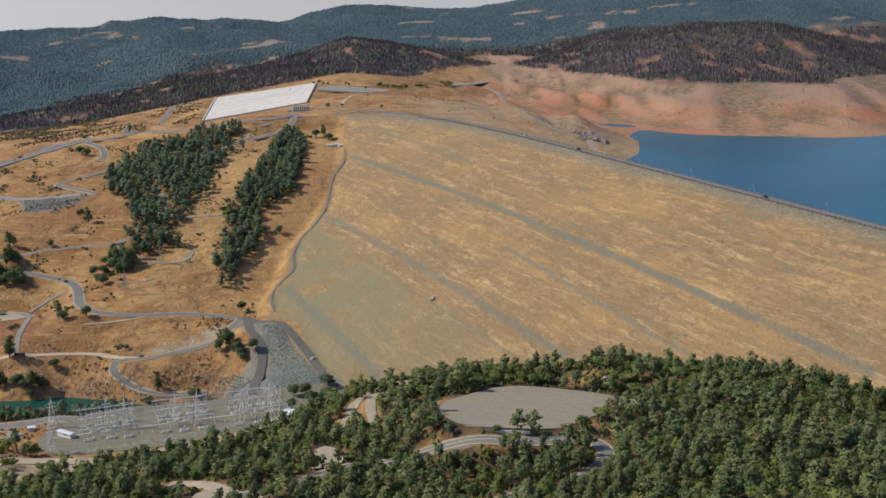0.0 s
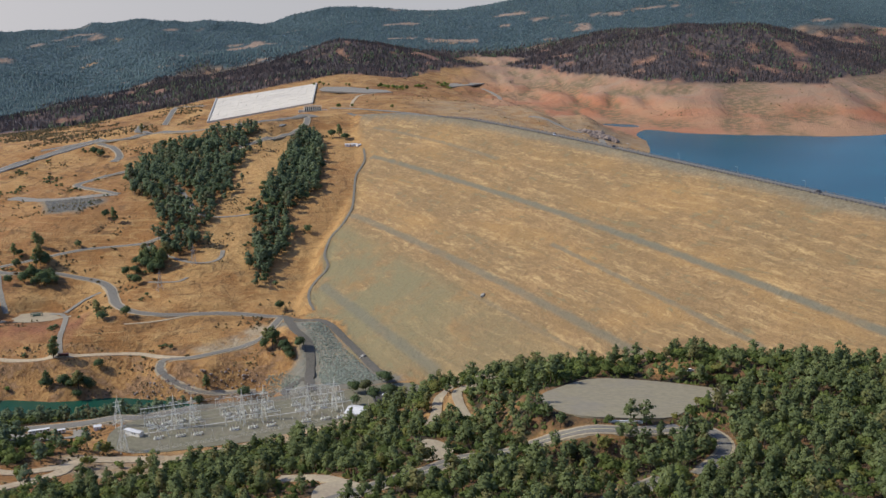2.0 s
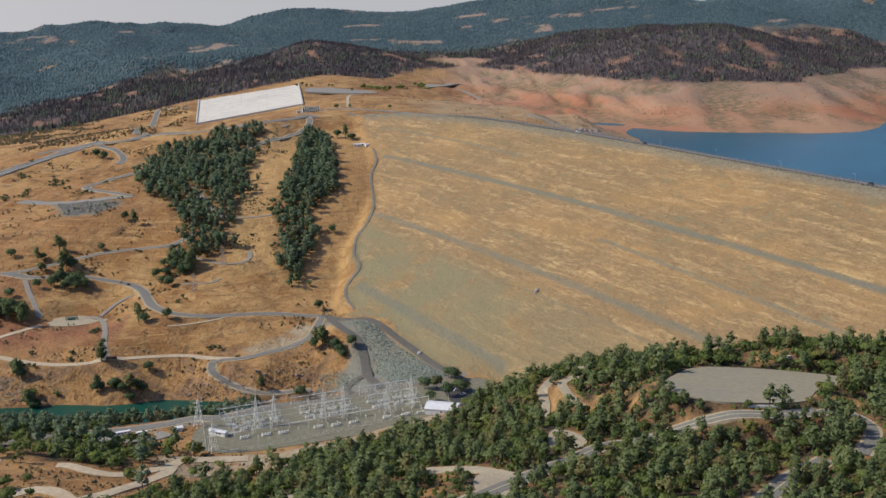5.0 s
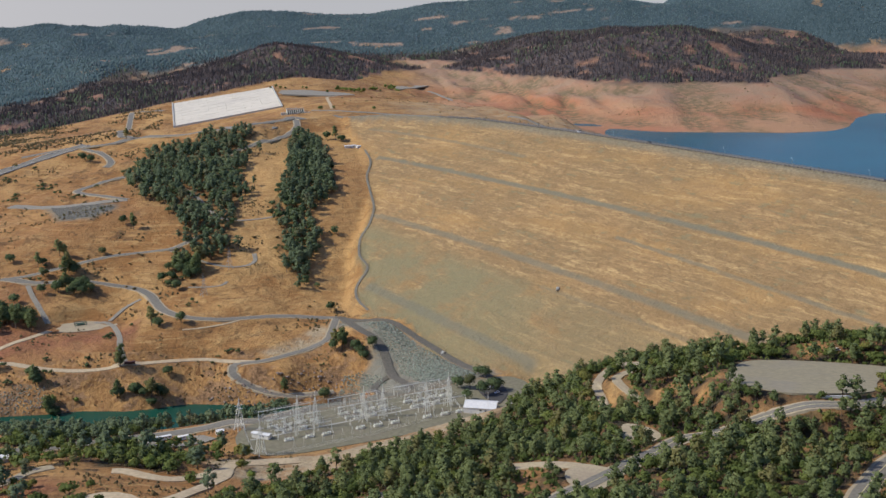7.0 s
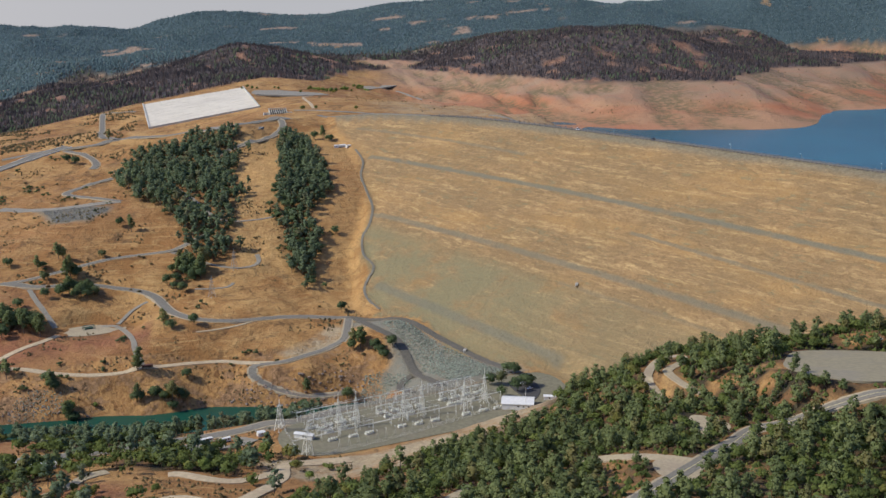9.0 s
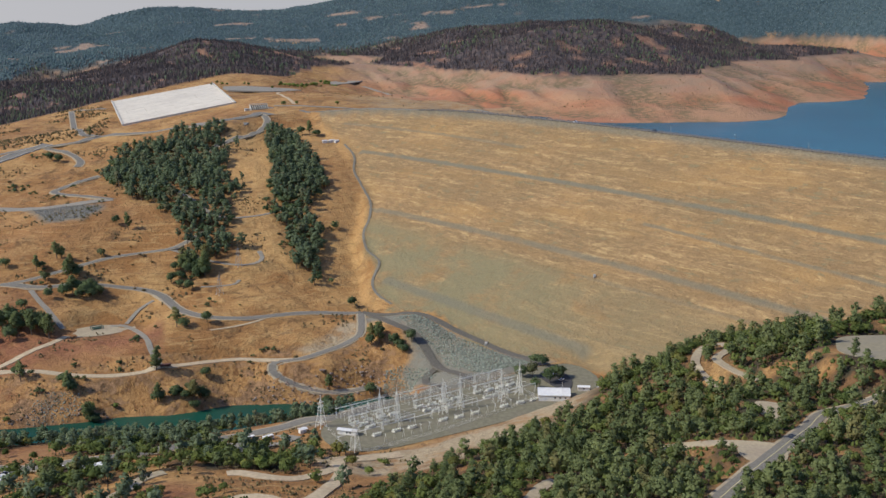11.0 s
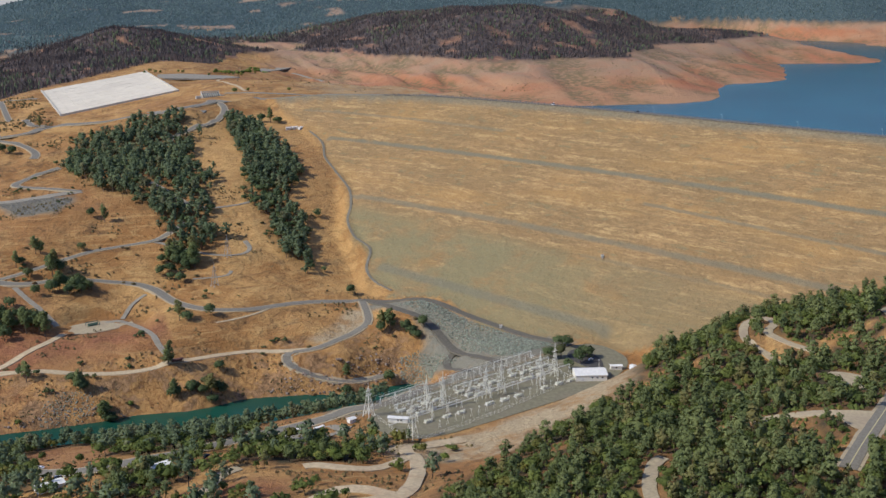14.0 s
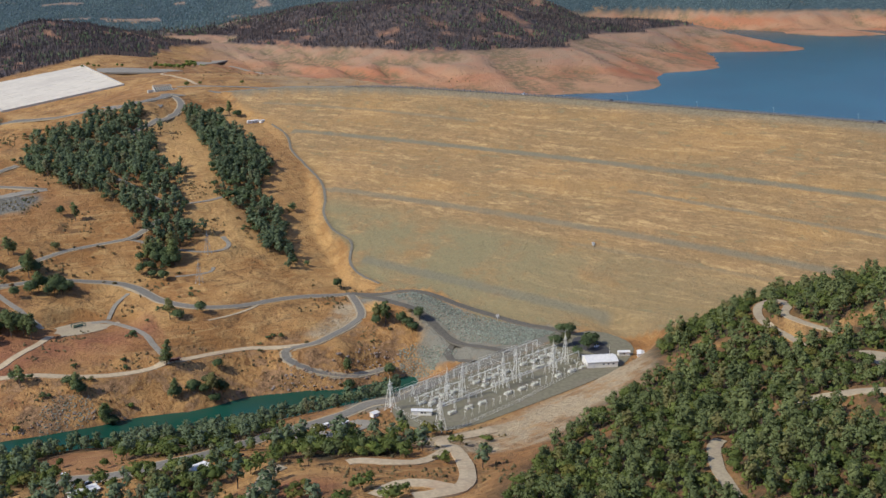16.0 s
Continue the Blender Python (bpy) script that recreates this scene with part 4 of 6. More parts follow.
WORDS = {"tarmac": "dark grey asphalt road below the dam", "asphalt": "worn grey asphalt road with dusty edges", "gravel": "narrow grey gravel track", "dirt": "pale dirt road on the slope", "pale": "pale gravel track among the trees", "grit": "narrow worn footpath beside the dam"}
for name in LINES:
    kind, width, line, z = LINES[name]
    if kind == "asphalt":
        ribbon(name + "_shoulder", line, z, width + 3.4, 0.25, PALE, "dusty gravel shoulder of an asphalt road", "shoulder")
    ribbon(name, line, z, width, 0.5, SURFACE[kind], WORDS[kind])


STRIPE = plain("faded road paint", (0.62, 0.52, 0.26), 0.8, 0.12, 0.8)
for name in ("hill_road", "corner_road"):
    kind, width, line, z = LINES[name]
    ribbon(name + "_marking", line, z, 0.4, 0.62, STRIPE, "faded yellow centre line of the asphalt road", "road marking")


def plate(name, poly, z, mat, label, thick=1.2, parent=None, rounds=2):
    p = np.array(poly, float)
    for k in range(rounds):
        nxt = np.roll(p, -1, axis=0)
        p = np.stack([0.75 * p + 0.25 * nxt, 0.25 * p + 0.75 * nxt], 1).reshape(-1, 2)
    bm = bmesh.new()
    zz = z(p[:, 0], p[:, 1]) if callable(z) else z if np.ndim(z) else np.full(len(p), z)
    top = [bm.verts.new((x, y, h)) for (x, y), h in zip(p, zz)]
    low = [bm.verts.new((x, y, h - thick)) for (x, y), h in zip(p, zz)]
    f = bm.faces.new(top)
    for k in range(len(top)):
        bm.faces.new((top[k - 1], top[k], low[k], low[k - 1]))
    bmesh.ops.triangulate(bm, faces=[f])
    bmesh.ops.recalc_face_normals(bm, faces=bm.faces)
    me = bpy.data.meshes.new(name)
    bm.to_mesh(me)
    bm.free()
    me.materials.append(mat)
    return tagged(new(name, me), label, "pavement", kind="structure")


FLAT = {name: (poly, z) for name, poly, z, edge in FLATS}
plate("yard_gravel", FLAT["yard"][0], 44.3, YARDSTONE, "grey gravel yard of an electric substation")
plate("lookout_pad", FLAT["pad"][0], lambda x, y: pad_level(x, y) + 0.4, PADDING, "large bare gravel pad among pines")
plate("pump_pad", FLAT["gravel_pad"][0], 34.4, PALE, "pale gravel pad on the hillside")
plate("turnout_pad", FLAT["turnout"][0], 114.4, PALE, "small pale gravel turnout")
plate("junction_pad", FLAT["junction_flat"][0], 121.4, PALE, "pale gravel road junction")
plate("parking_lot", [(-107, 830), (-89, 846), (-81, 820), (-87, 799), (-98, 784), (-104, 805)], 44.7, BLACKTOP, "dark asphalt parking lot beside the white building")

# ---- building kit ----
class Shape:
    """Collects boxes, tubes and plates into one mesh."""

    def __init__(self):
        self.v, self.f = [], []

    def add(self, verts, faces):
        n = len(self.v)
        self.v += [tuple(p) for p in verts]
        self.f += [tuple(n + k for k in f) for f in faces]
        return self

    def box(self, cx, cy, cz, sx, sy, sz, turn=0.0, taper=1.0):
        c, s = math.cos(turn), math.sin(turn)
        pts = []
        for z, k in ((-0.5, 1.0), (0.5, taper)):
            for x, y in ((-0.5, -0.5), (0.5, -0.5), (0.5, 0.5), (-0.5, 0.5)):
                px, py = x * sx * k, y * sy * k
                pts.append((cx + px * c - py * s, cy + px * s + py * c, cz + z * sz))
        return self.add(pts, [(3, 2, 1, 0), (4, 5, 6, 7), (0, 1, 5, 4), (1, 2, 6, 5), (2, 3, 7, 6), (3, 0, 4, 7)])

    def tube(self, a, b, r0, r1=None, n=6):
        a, b = Vector(a), Vector(b)
        r1 = r0 if r1 is None else r1
        d = (b - a).normalized()
        u = d.orthogonal().normalized()
        w = d.cross(u)
        ring = [(math.cos(2 * math.pi * k / n), math.sin(2 * math.pi * k / n)) for k in range(n)]
        pts = [a + (u * x + w * y) * r0 for x, y in ring] + [b + (u * x + w * y) * r1 for x, y in ring]
        return self.add(pts, [(k, (k + 1) % n, n + (k + 1) % n, n + k) for k in range(n)] + [tuple(range(n - 1, -1, -1)), tuple(range(n, 2 * n))])

    def mesh(self, name, mat):
        me = bpy.data.meshes.new(name)
        me.from_pydata(self.v, [], self.f)
        me.materials.append(mat)
        return me


def part(name, shape, mat, parent, label=""):
    ob = new(name, shape.mesh(name, mat))
    ob.parent = parent
    return tagged(ob, label)


def thing(name, label, category, group="", at=None):
    ob = tagged(new(name), label, category, group)
    ob.empty_display_size = 0.5
    if at is not None:
        ob.matrix_basis = at
    return ob


def on_ground(x, y, turn=0.0, sink=0.0, z=None):
    return pose(x, y, (float(height(x, y)) if z is None else z) - sink, 0, 0, turn)


# ---- trees ----
ICO = np.array([(0, 0, 1), (0.894, 0, 0.447), (0.276, 0.851, 0.447), (-0.724, 0.526, 0.447), (-0.724, -0.526, 0.447), (0.276, -0.851, 0.447),
                (0.724, 0.526, -0.447), (-0.276, 0.851, -0.447), (-0.894, 0, -0.447), (-0.276, -0.851, -0.447), (0.724, -0.526, -0.447), (0, 0, -1)])
ICO_FACES = np.array([(0, 1, 2), (0, 2, 3), (0, 3, 4), (0, 4, 5), (0, 5, 1), (1, 6, 2), (2, 7, 3), (3, 8, 4), (4, 9, 5), (5, 10, 1),
                      (6, 7, 2), (7, 8, 3), (8, 9, 4), (9, 10, 5), (10, 6, 1), (11, 7, 6), (11, 8, 7), (11, 9, 8), (11, 10, 9), (11, 6, 10)])
OCT = np.array([(0, 0, 1), (1, 0, 0), (0, 1, 0), (-1, 0, 0), (0, -1, 0), (0, 0, -1)], float)
OCT_FACES = np.array([(0, 1, 2), (0, 2, 3), (0, 3, 4), (0, 4, 1), (5, 2, 1), (5, 3, 2), (5, 4, 3), (5, 1, 4)])


def join(pieces):
    verts, faces, n = [], [], 0
    for v, f in pieces:
        verts.append(v)
        faces.append(f + n)
        n += len(v)
    return np.vstack(verts), np.vstack(faces)


def cone_piece(a, b, r0, r1, n=5):
    s = Shape().tube(a, b, r0, r1, n)
    tri = [(f[0], f[k], f[k + 1]) for f in s.f for k in range(1, len(f) - 1)]
    return np.array(s.v, float), np.array(tri)


def lobe(rng, centre, radii, fine):
    """An uneven inner mass of foliage, with its normals."""
    v, f = (ICO, ICO_FACES) if fine else (OCT, OCT_FACES)
    d = v * (1 + rng.uniform(-0.3, 0.2, len(v)))[:, None] * radii * (0.62 if fine else 0.74)
    return d + centre, f, d / np.linalg.norm(d, axis=1)[:, None]


def sprays(rng, masses, count, size):
    """Loose sprays of leaves that make the outside of the crown."""
    weight = np.array([r[0] * r[2] for c, r in masses])
    pick = rng.choice(len(masses), count, p=weight / weight.sum())
    mid, rad = np.array([masses[k][0] for k in pick]), np.array([masses[k][1] for k in pick])
    d = rng.normal(size=(count, 3)) * (1, 1, 0.8) + (0, 0, 0.25)
    d /= np.linalg.norm(d, axis=1)[:, None]
    p = mid + d * rad * rng.uniform(0.7, 1.16, (count, 1))
    n = d * 0.75 + rng.normal(size=(count, 3)) * 0.3
    n /= np.linalg.norm(n, axis=1)[:, None]
    u = np.cross(n, rng.normal(size=(count, 3)))
    u /= np.linalg.norm(u, axis=1)[:, None] + 1e-9
    w = np.cross(n, u)
    e = size * rng.uniform(0.5, 1.35, (count, 1))
    corners = [u * e * rng.uniform(0.7, 1.1, (count, 1)) * a + w * e * rng.uniform(0.5, 0.9, (count, 1)) * b for a, b in ((-1, -0.2), (0.1, -1), (1, 0.25), (-0.15, 1))]
    v = np.stack([p + c for c in corners], 1).reshape(-1, 3)
    base = (np.arange(count) * 4)[:, None]
    f = np.concatenate([base + (0, 1, 2), base + (0, 2, 3)], 1).reshape(-1, 3)
    return v, f, np.repeat(n, 4, axis=0)


def grow(kind, seed, fine, mid=False):
    """Trunk with limbs, and crown, of one tree."""
    rng = np.random.default_rng(seed)
    wood, masses = [], []
    if kind == "pine":
        h, spread = rng.uniform(10, 15.5), rng.uniform(3.3, 4.6)
    elif kind == "oak":
        h, spread = rng.uniform(6.0, 9.5), rng.uniform(3.8, 5.4)
    else:
        h, spread = rng.uniform(2.2, 3.4), rng.uniform(1.6, 2.4)
    lean = rng.normal(0, 0.05, 2) * h
    tip = np.array((lean[0], lean[1], h * (0.86 if kind == "pine" else 0.6)))
    n = 5 if fine else 3
    wood.append(cone_piece((0, 0, -1.2), tuple(tip * 0.5), 0.024 * h, 0.017 * h, n))
    wood.append(cone_piece(tuple(tip * 0.5), tuple(tip), 0.017 * h, 0.004 * h, n))
    if kind == "pine":
        # an open, rounded crown of several heads round a leaning stem
        mid_z, half = h * rng.uniform(0.55, 0.62), h * rng.uniform(0.34, 0.40)
        masses.append((np.array((lean[0] * 0.6, lean[1] * 0.6, mid_z)), np.array((spread * 0.62, spread * 0.62, half * 0.72))))
        heads = 10 if fine else 7
        for k in range(heads):
            t = -0.8 + 1.66 * (k + rng.uniform(0.0, 0.8)) / heads
            wide = spread * math.sqrt(max(0.05, 1 - t * t)) * (1.08 if t < 0.2 else 0.92)
            a, r = k * 2.4 + rng.uniform(-0.6, 0.6), spread * rng.uniform(0.30, 0.50)
            off = wide * rng.uniform(0.45, 0.8)
            masses.append((np.array((lean[0] * (0.6 + 0.4 * t) + math.cos(a) * off, lean[1] * (0.6 + 0.4 * t) + math.sin(a) * off, mid_z + half * t)), np.array((r, r, r * rng.uniform(0.75, 1.15)))))
        masses.append((np.array((lean[0], lean[1], mid_z + half * 0.9)), np.array((spread * 0.34, spread * 0.34, half * 0.3))))
    else:
        up = 0.56 if kind == "oak" else 0.36
        masses.append((np.array((lean[0], lean[1], h * up)), np.array((spread * 0.78, spread * 0.78, h * 0.34))))
        for k in range(10 if fine else 7):
            a = rng.uniform(0, 6.28) + k * 1.7
            m = rng.uniform(0.35, 0.78) * spread
            r = spread * rng.uniform(0.26, 0.46)
            masses.append((np.array((math.cos(a) * m, math.sin(a) * m, h * (up + rng.uniform(-0.2, 0.28) * (1.15 - m / spread)))), np.array((r, r, r * rng.uniform(0.65, 1.0)))))
    crown = [lobe(rng, c, r, fine) for c, r in masses]
    crown.append(sprays(rng, masses, (560 if fine else 165 if mid else 100) if kind != "shrub" else (120 if fine else 36), (0.52 if fine else 0.74 if mid else 1.0) if kind != "shrub" else (0.36 if fine else 0.55)))
    if fine and kind != "shrub":
        for c, r in masses[1:7]:
            wood.append(cone_piece(tuple(tip * min(0.9, max(0.25, c[2] / tip[2] * 0.75))), tuple(c), 0.009 * h, 0.003 * h, 4))
    v, f = join([c[:2] for c in crown])
    out = (v - (0, 0, h * 0.45)) / np.array((spread, spread, h * 0.55))
    out /= np.linalg.norm(out, axis=1)[:, None] + 1e-9
    nor = np.vstack([c[2] for c in crown]) * 0.5 + out * 0.65 + (-0.1, 0, 0.22)
    nor /= np.linalg.norm(nor, axis=1)[:, None] + 1e-9
    g = np.cross(v[f[:, 1]] - v[f[:, 0]], v[f[:, 2]] - v[f[:, 0]])
    back = (g * nor[f].mean(1)).sum(1) < 0
    f[back] = f[back][:, ::-1]
    return join(wood), (v, f, nor)


LEAF = {"pine": PINE, "oak": OAK, "shrub": DRYLEAF}
WORDING = {"pine": ("tall grey-green foothill pine on the dry slope", "pine tree", "pines on the near hill"), "oak": ("round dark green oak tree on dry grass", "oak tree", "oaks on the slopes"),
           "shrub": ("low olive-brown bush on dry grass", "shrub", "bushes on the slopes"), "dark": ("spreading deep green oak tree on the dry hillside", "oak tree", "oaks on the slopes"), "lime": ("bright yellow-green broadleaf tree by the road", "tree", "yellow-green trees")}
FINE = {k: [grow(k, 10 + 7 * i, True) for i in range(5)] for k in ("pine", "oak", "shrub")}
PLAIN = {k: [grow(k, 50 + 3 * i, False) for i in range(7)] for k in ("pine", "oak", "shrub")}
MIDDLE = {k: [grow(k, 90 + 3 * i, False, True) for i in range(9)] for k in ("pine", "oak", "shrub")}
TREE_MESH = {}


def leafy(name, crown, mat):
    me = fast_mesh(name, crown[0], crown[1], [mat], smooth=True)
    me.normals_split_custom_set_from_vertices(crown[2].tolist())
    return me


for k in FINE:
    for i, (w, c) in enumerate(FINE[k]):
        TREE_MESH[k, i] = (fast_mesh("trunk", *w, [BARK]), leafy("crown", c, LEAF[k]))
        TREE_MESH["lime", i] = (TREE_MESH[k, i][0], leafy("crown", FINE["oak"][i][1], LIME)) if k == "oak" else TREE_MESH.get(("lime", i))
for i, (w, c) in enumerate(FINE["oak"]):
    TREE_MESH["dark", i] = (TREE_MESH["oak", i][0], leafy("crown", c, DEEPOAK))
rng = np.random.default_rng(4)


def tree(kind, x, y, size=1.0, z=None):
    i = int(rng.integers(5))
    label, category, group = WORDING[kind]
    ob = thing({"pine": "pine_tree", "oak": "oak_tree", "shrub": "shrub", "dark": "oak_tree", "lime": "broadleaf_tree"}[kind], label, category, group)
    h = float(height(x, y)) if z is None else z
    ob.matrix_basis = Matrix.LocRotScale((x, y, h), Euler((0, 0, rng.uniform(0, 6.28))), (size * rng.uniform(0.92, 1.08), size * rng.uniform(0.92, 1.08), size))
    for name, me in zip(("trunk", "crown"), TREE_MESH[kind, i]):
        new(name, me).parent = ob
    return ob


def grove(name, spots, label, leaves=(PINE, OAK, DRYLEAF), stock=PLAIN):
    """Trees that nobody could count, as one object. spots: kind, x, y, size."""
    verts, faces, slots, tints, normals, n = [], [], [], [], [], 0
    kinds = ["pine", "oak", "shrub"]
    for kind, x, y, size in spots:
        w, c = stock[kind][int(rng.integers(len(stock[kind])))]
        a, s = rng.uniform(0, 6.28), size * rng.uniform(0.9, 1.1, 3) * ((1.05, 1.05, 1.05) if kind == "pine" else (1.0, 1.0, 1.0))
        turn = np.array([(math.cos(a), math.sin(a), 0), (-math.sin(a), math.cos(a), 0), (0, 0, 1)])
        base, tone = np.array((x, y, float(height(x, y)))), rng.uniform(0, 1)
        for k, (v, f, *nor) in enumerate((w, c)):
            verts.append((v * s) @ turn + base)
            normals.append((nor[0] if nor else v * (1, 1, 0) + (0.01, 0, 0)) @ turn)
            faces.append(f + n)
            n += len(v)
            slots.append(np.full(len(f), 0 if k == 0 else 1 + kinds.index(kind)))
            tints.append(np.full(len(v), tone))
    if not verts:
        return None
    me = fast_mesh(name, np.vstack(verts), np.vstack(faces), [BARK, *leaves], np.concatenate(slots), True)
    me.normals_split_custom_set_from_vertices(np.vstack(normals).astype(np.float32))
    me.attributes.new("tint", "FLOAT", "POINT").data.foreach_set("value", np.concatenate(tints).astype(np.float32))
    return tagged(new(name, me), label, "trees", kind="stuff")


ROAD_POINTS = np.vstack([np.column_stack([line, np.full(len(line), width * 0.5)]) for kind, width, line, z in LINES.values()])


def clear_of(x, y, margin=3.0):
    """True where no road or flat lies."""
    if np.min(np.hypot(ROAD_POINTS[:, 0] - x, ROAD_POINTS[:, 1] - y) - ROAD_POINTS[:, 2]) < margin:
        return False
    return True


def scatter(poly, cell, keep, kinds, sizes, open_spots=(), ragged=9.0, stray=0.07):
    lo, hi = np.min(poly, axis=0) - 25, np.max(poly, axis=0) + 25
    out = []
    gx, gy = np.meshgrid(np.arange(lo[0], hi[0], cell), np.arange(lo[1], hi[1], cell))
    gx, gy = gx + rng.uniform(-0.5, 0.5, gx.shape) * cell, gy + rng.uniform(-0.5, 0.5, gy.shape) * cell
    wx, wy = (value_noise(gx, gy, 26, 14) - 0.5) * ragged * 2, (value_noise(gx, gy, 26, 15) - 0.5) * ragged * 2
    edge = off_poly(poly, gx + wx, gy + wy)
    bare = np.minimum(off_poly(BARE_KNOLL, gx + wx * 0.5, gy + wy * 0.5), off_poly(BARE_PATCH, gx + wx * 0.5, gy + wy * 0.5)) < 2
    ok = ~bare & (dam(gx, gy) < height(gx, gy) - 0.8) & ((edge == 0) | ((edge < 22) & (rng.uniform(0, 1, gx.shape) < stray))) & (height(gx, gy) > 0.8) & (rng.uniform(0, 1, gx.shape) < keep * np.clip(0.4 + 1.35 * value_noise(gx, gy, 34, 9), 0, 1))
    for fname, flat, z, e in FLATS:
        ok &= off_poly(flat, gx, gy) > 3
    mixn = value_noise(gx, gy, 60, 77)
    for x, y, mv in zip(gx[ok], gy[ok], mixn[ok]):
        if any((x - cx) ** 2 + (y - cy) ** 2 < cr for cx, cy, cr in open_spots) or not clear_of(x, y):
            continue
        p = np.array(kinds) * np.array((0.5 + mv, 1.5 - mv, 1.0))
        kind = ("pine", "oak", "shrub")[int(rng.choice(3, p=p / p.sum()))]
        out.append((kind, float(x), float(y), float(rng.uniform(*sizes))))
    return out


OPEN = [(x, y, 110.0) for x, y in CLEARINGS]
spots = scatter(NEAR_WOOD, 6.7, 1.25, (0.46, 0.48, 0.06), (0.55, 1.1), OPEN, 4.0, 0.0)
spots = [s for s in spots if s[2] > 345 and s[1] < 0.43 * s[2] + 12 and s[1] + 0.9 * s[2] > 60]
spots.sort(key=lambda s: s[2] - 0.25 * abs(s[1] + 90))
first = [s for s in spots if -240 < s[1] < 110 and s[2] > 395][:230]
for kind, x, y, size in first:
    tree(kind, x, y, size)
chosen = set(first)
grove("near_hill_woods", [s for s in spots if s not in chosen], "grey-green pines and dark oaks covering the near hill", stock=MIDDLE)
grove("west_woods", scatter(WEST_WOOD, 8.0, 1.1, (0.72, 0.26, 0.02), (0.8, 1.4), (), 11.0, 0.03), "dense dark pine wood on the dry hillside", (DEEP, DEEPOAK, DRYLEAF))
grove("strip_woods", scatter(STRIP_WOOD, 7.4, 1.5, (0.66, 0.34, 0.0), (0.8, 1.4), (), 7.0, 0.02), "narrow strip of dark pines running down the slope", (DEEP, DEEPOAK, DRYLEAF))
grove("bank_woods", scatter(BANK_WOOD, 8.2, 0.95, (0.42, 0.55, 0.03), (0.6, 1.05)), "grey-green trees standing along the water", (SAGE, SAGE, DRYLEAF))
grove("river_woods", scatter(RIVER_WOOD, 8.0, 1.1, (0.5, 0.45, 0.05), (0.62, 1.12)), "grey-green trees crowding the river bank", (SAGE, OAK, DRYLEAF))
grove("west_bank_woods", scatter([(-780, 905), (-660, 905), (-560, 903), (-545, 860), (-600, 800), (-780, 800)], 8.2, 1.1, (0.5, 0.45, 0.05), (0.7, 1.2)), "grey-green trees crowding the lower river bank", (SAGE, SAGE, DRYLEAF))
for poly in LOW_WOODS:
    grove("roadside_woods", scatter(poly, 7.0, 0.95, (0.45, 0.45, 0.1), (0.6, 0.95)), "mixed pines and oaks beside the road")
grove("lowland_woods", scatter([(-560, 560), (-430, 590), (-330, 560), (-300, 600), (-300, 660), (-262, 668), (-300, 720), (-360, 742), (-420, 770), (-480, 800), (-560, 840)], 9.0, 0.6, (0.4, 0.52, 0.08), (0.6, 1.3), [(x, y, 260.0) for x, y in [(-512, 827), (-494, 844), (-480, 851), (-465, 792), (-469, 750), (-487, 752), (-503, 751), (-513, 754)]], 8.0, 0.0), "mixed pines and oaks on the low ground beside the road", (SAGE, OAK, DRYLEAF))
sx, sy = rng.uniform(-640, -200, 9000), rng.uniform(965, 1640, 9000)
ok = (value_noise(sx, sy, 52, 93) * 0.55 + value_noise(sx, sy, 14, 94) * 0.45 > 0.75) & (dam(sx, sy) < height(sx, sy) - 1.5) & (off_line(ROAD_POINTS[:, :2], sx, sy)[0] > 7) & ~((sx > -310) & (sy > 1290)) & ~((sx > -235) & (sy > 1080))
grove("hillside_bushes", [("oak" if k % 4 else "shrub", float(x), float(y), float(rng.uniform(0.25, 0.62))) for k, (x, y) in enumerate(zip(sx[ok], sy[ok]))], "dark green bushes dotted over the dry slope", (DEEP, DEEPOAK, DRYLEAF))
for poly in ([(-508, 1222), (-485, 1219), (-471, 1182), (-455, 1147), (-478, 1142), (-498, 1175)], [(-389, 1207), (-347, 1209), (-351, 1173), (-380, 1160)], [(-216, 997), (-200, 1002), (-186, 972), (-191, 968), (-210, 985)], [(-546, 1114), (-507, 1100), (-508, 1078), (-539, 1072)]):
    for kind, x, y, size in scatter(poly, 7.2, 1.3, (0.3, 0.65, 0.05), (1.1, 1.75)):
        tree("dark" if kind == "oak" else kind, x, y, size)
for k, (x, y) in enumerate([(-524, 1219), (-459, 1246), (-379, 1046), (-386, 1051), (-358, 1052), (-211, 1098), (-260, 940), (-406, 947), (-391, 948), (-376, 943), (-369, 947), (-364, 970), (-479, 966), (-475, 963), (-523, 994), (-406, 973), (-225, 931), (-264, 924), (-462, 937), (-556, 1235), (-191, 1625), (-179, 1618), (-171, 1609), (-437, 1614), (-423, 1597), (-537, 1606), (-525, 1597), (-487, 1695), (-412, 1580), (-445, 1313), (-431, 1302)]):
    tree("dark" if k % 3 else "pine", x, y, rng.uniform(1.15, 1.6))
for x, y in [(-513, 1252), (-474, 1241), (-441, 1246), (-419, 1239), (-427, 1222), (-406, 1223), (-381, 1215), (-368, 1226), (-425, 1170), (-416, 1164), (-508, 1176), (-450, 1189), (-227, 1070), (-233, 1109), (-284, 977), (-334, 970), (-379, 949), (-313, 963), (-443, 949), (-407, 984), (-272, 928), (-291, 932), (-315, 640), (-292, 1268), (-265, 1268), (-307, 1533), (-293, 1454), (-371, 1611), (-583, 1543), (-566, 1570), (-540, 1519), (-474, 1235), (-429, 1261), (-415, 1236), (-381, 1227)]:
    tree("shrub", x, y, rng.uniform(0.8, 1.5))
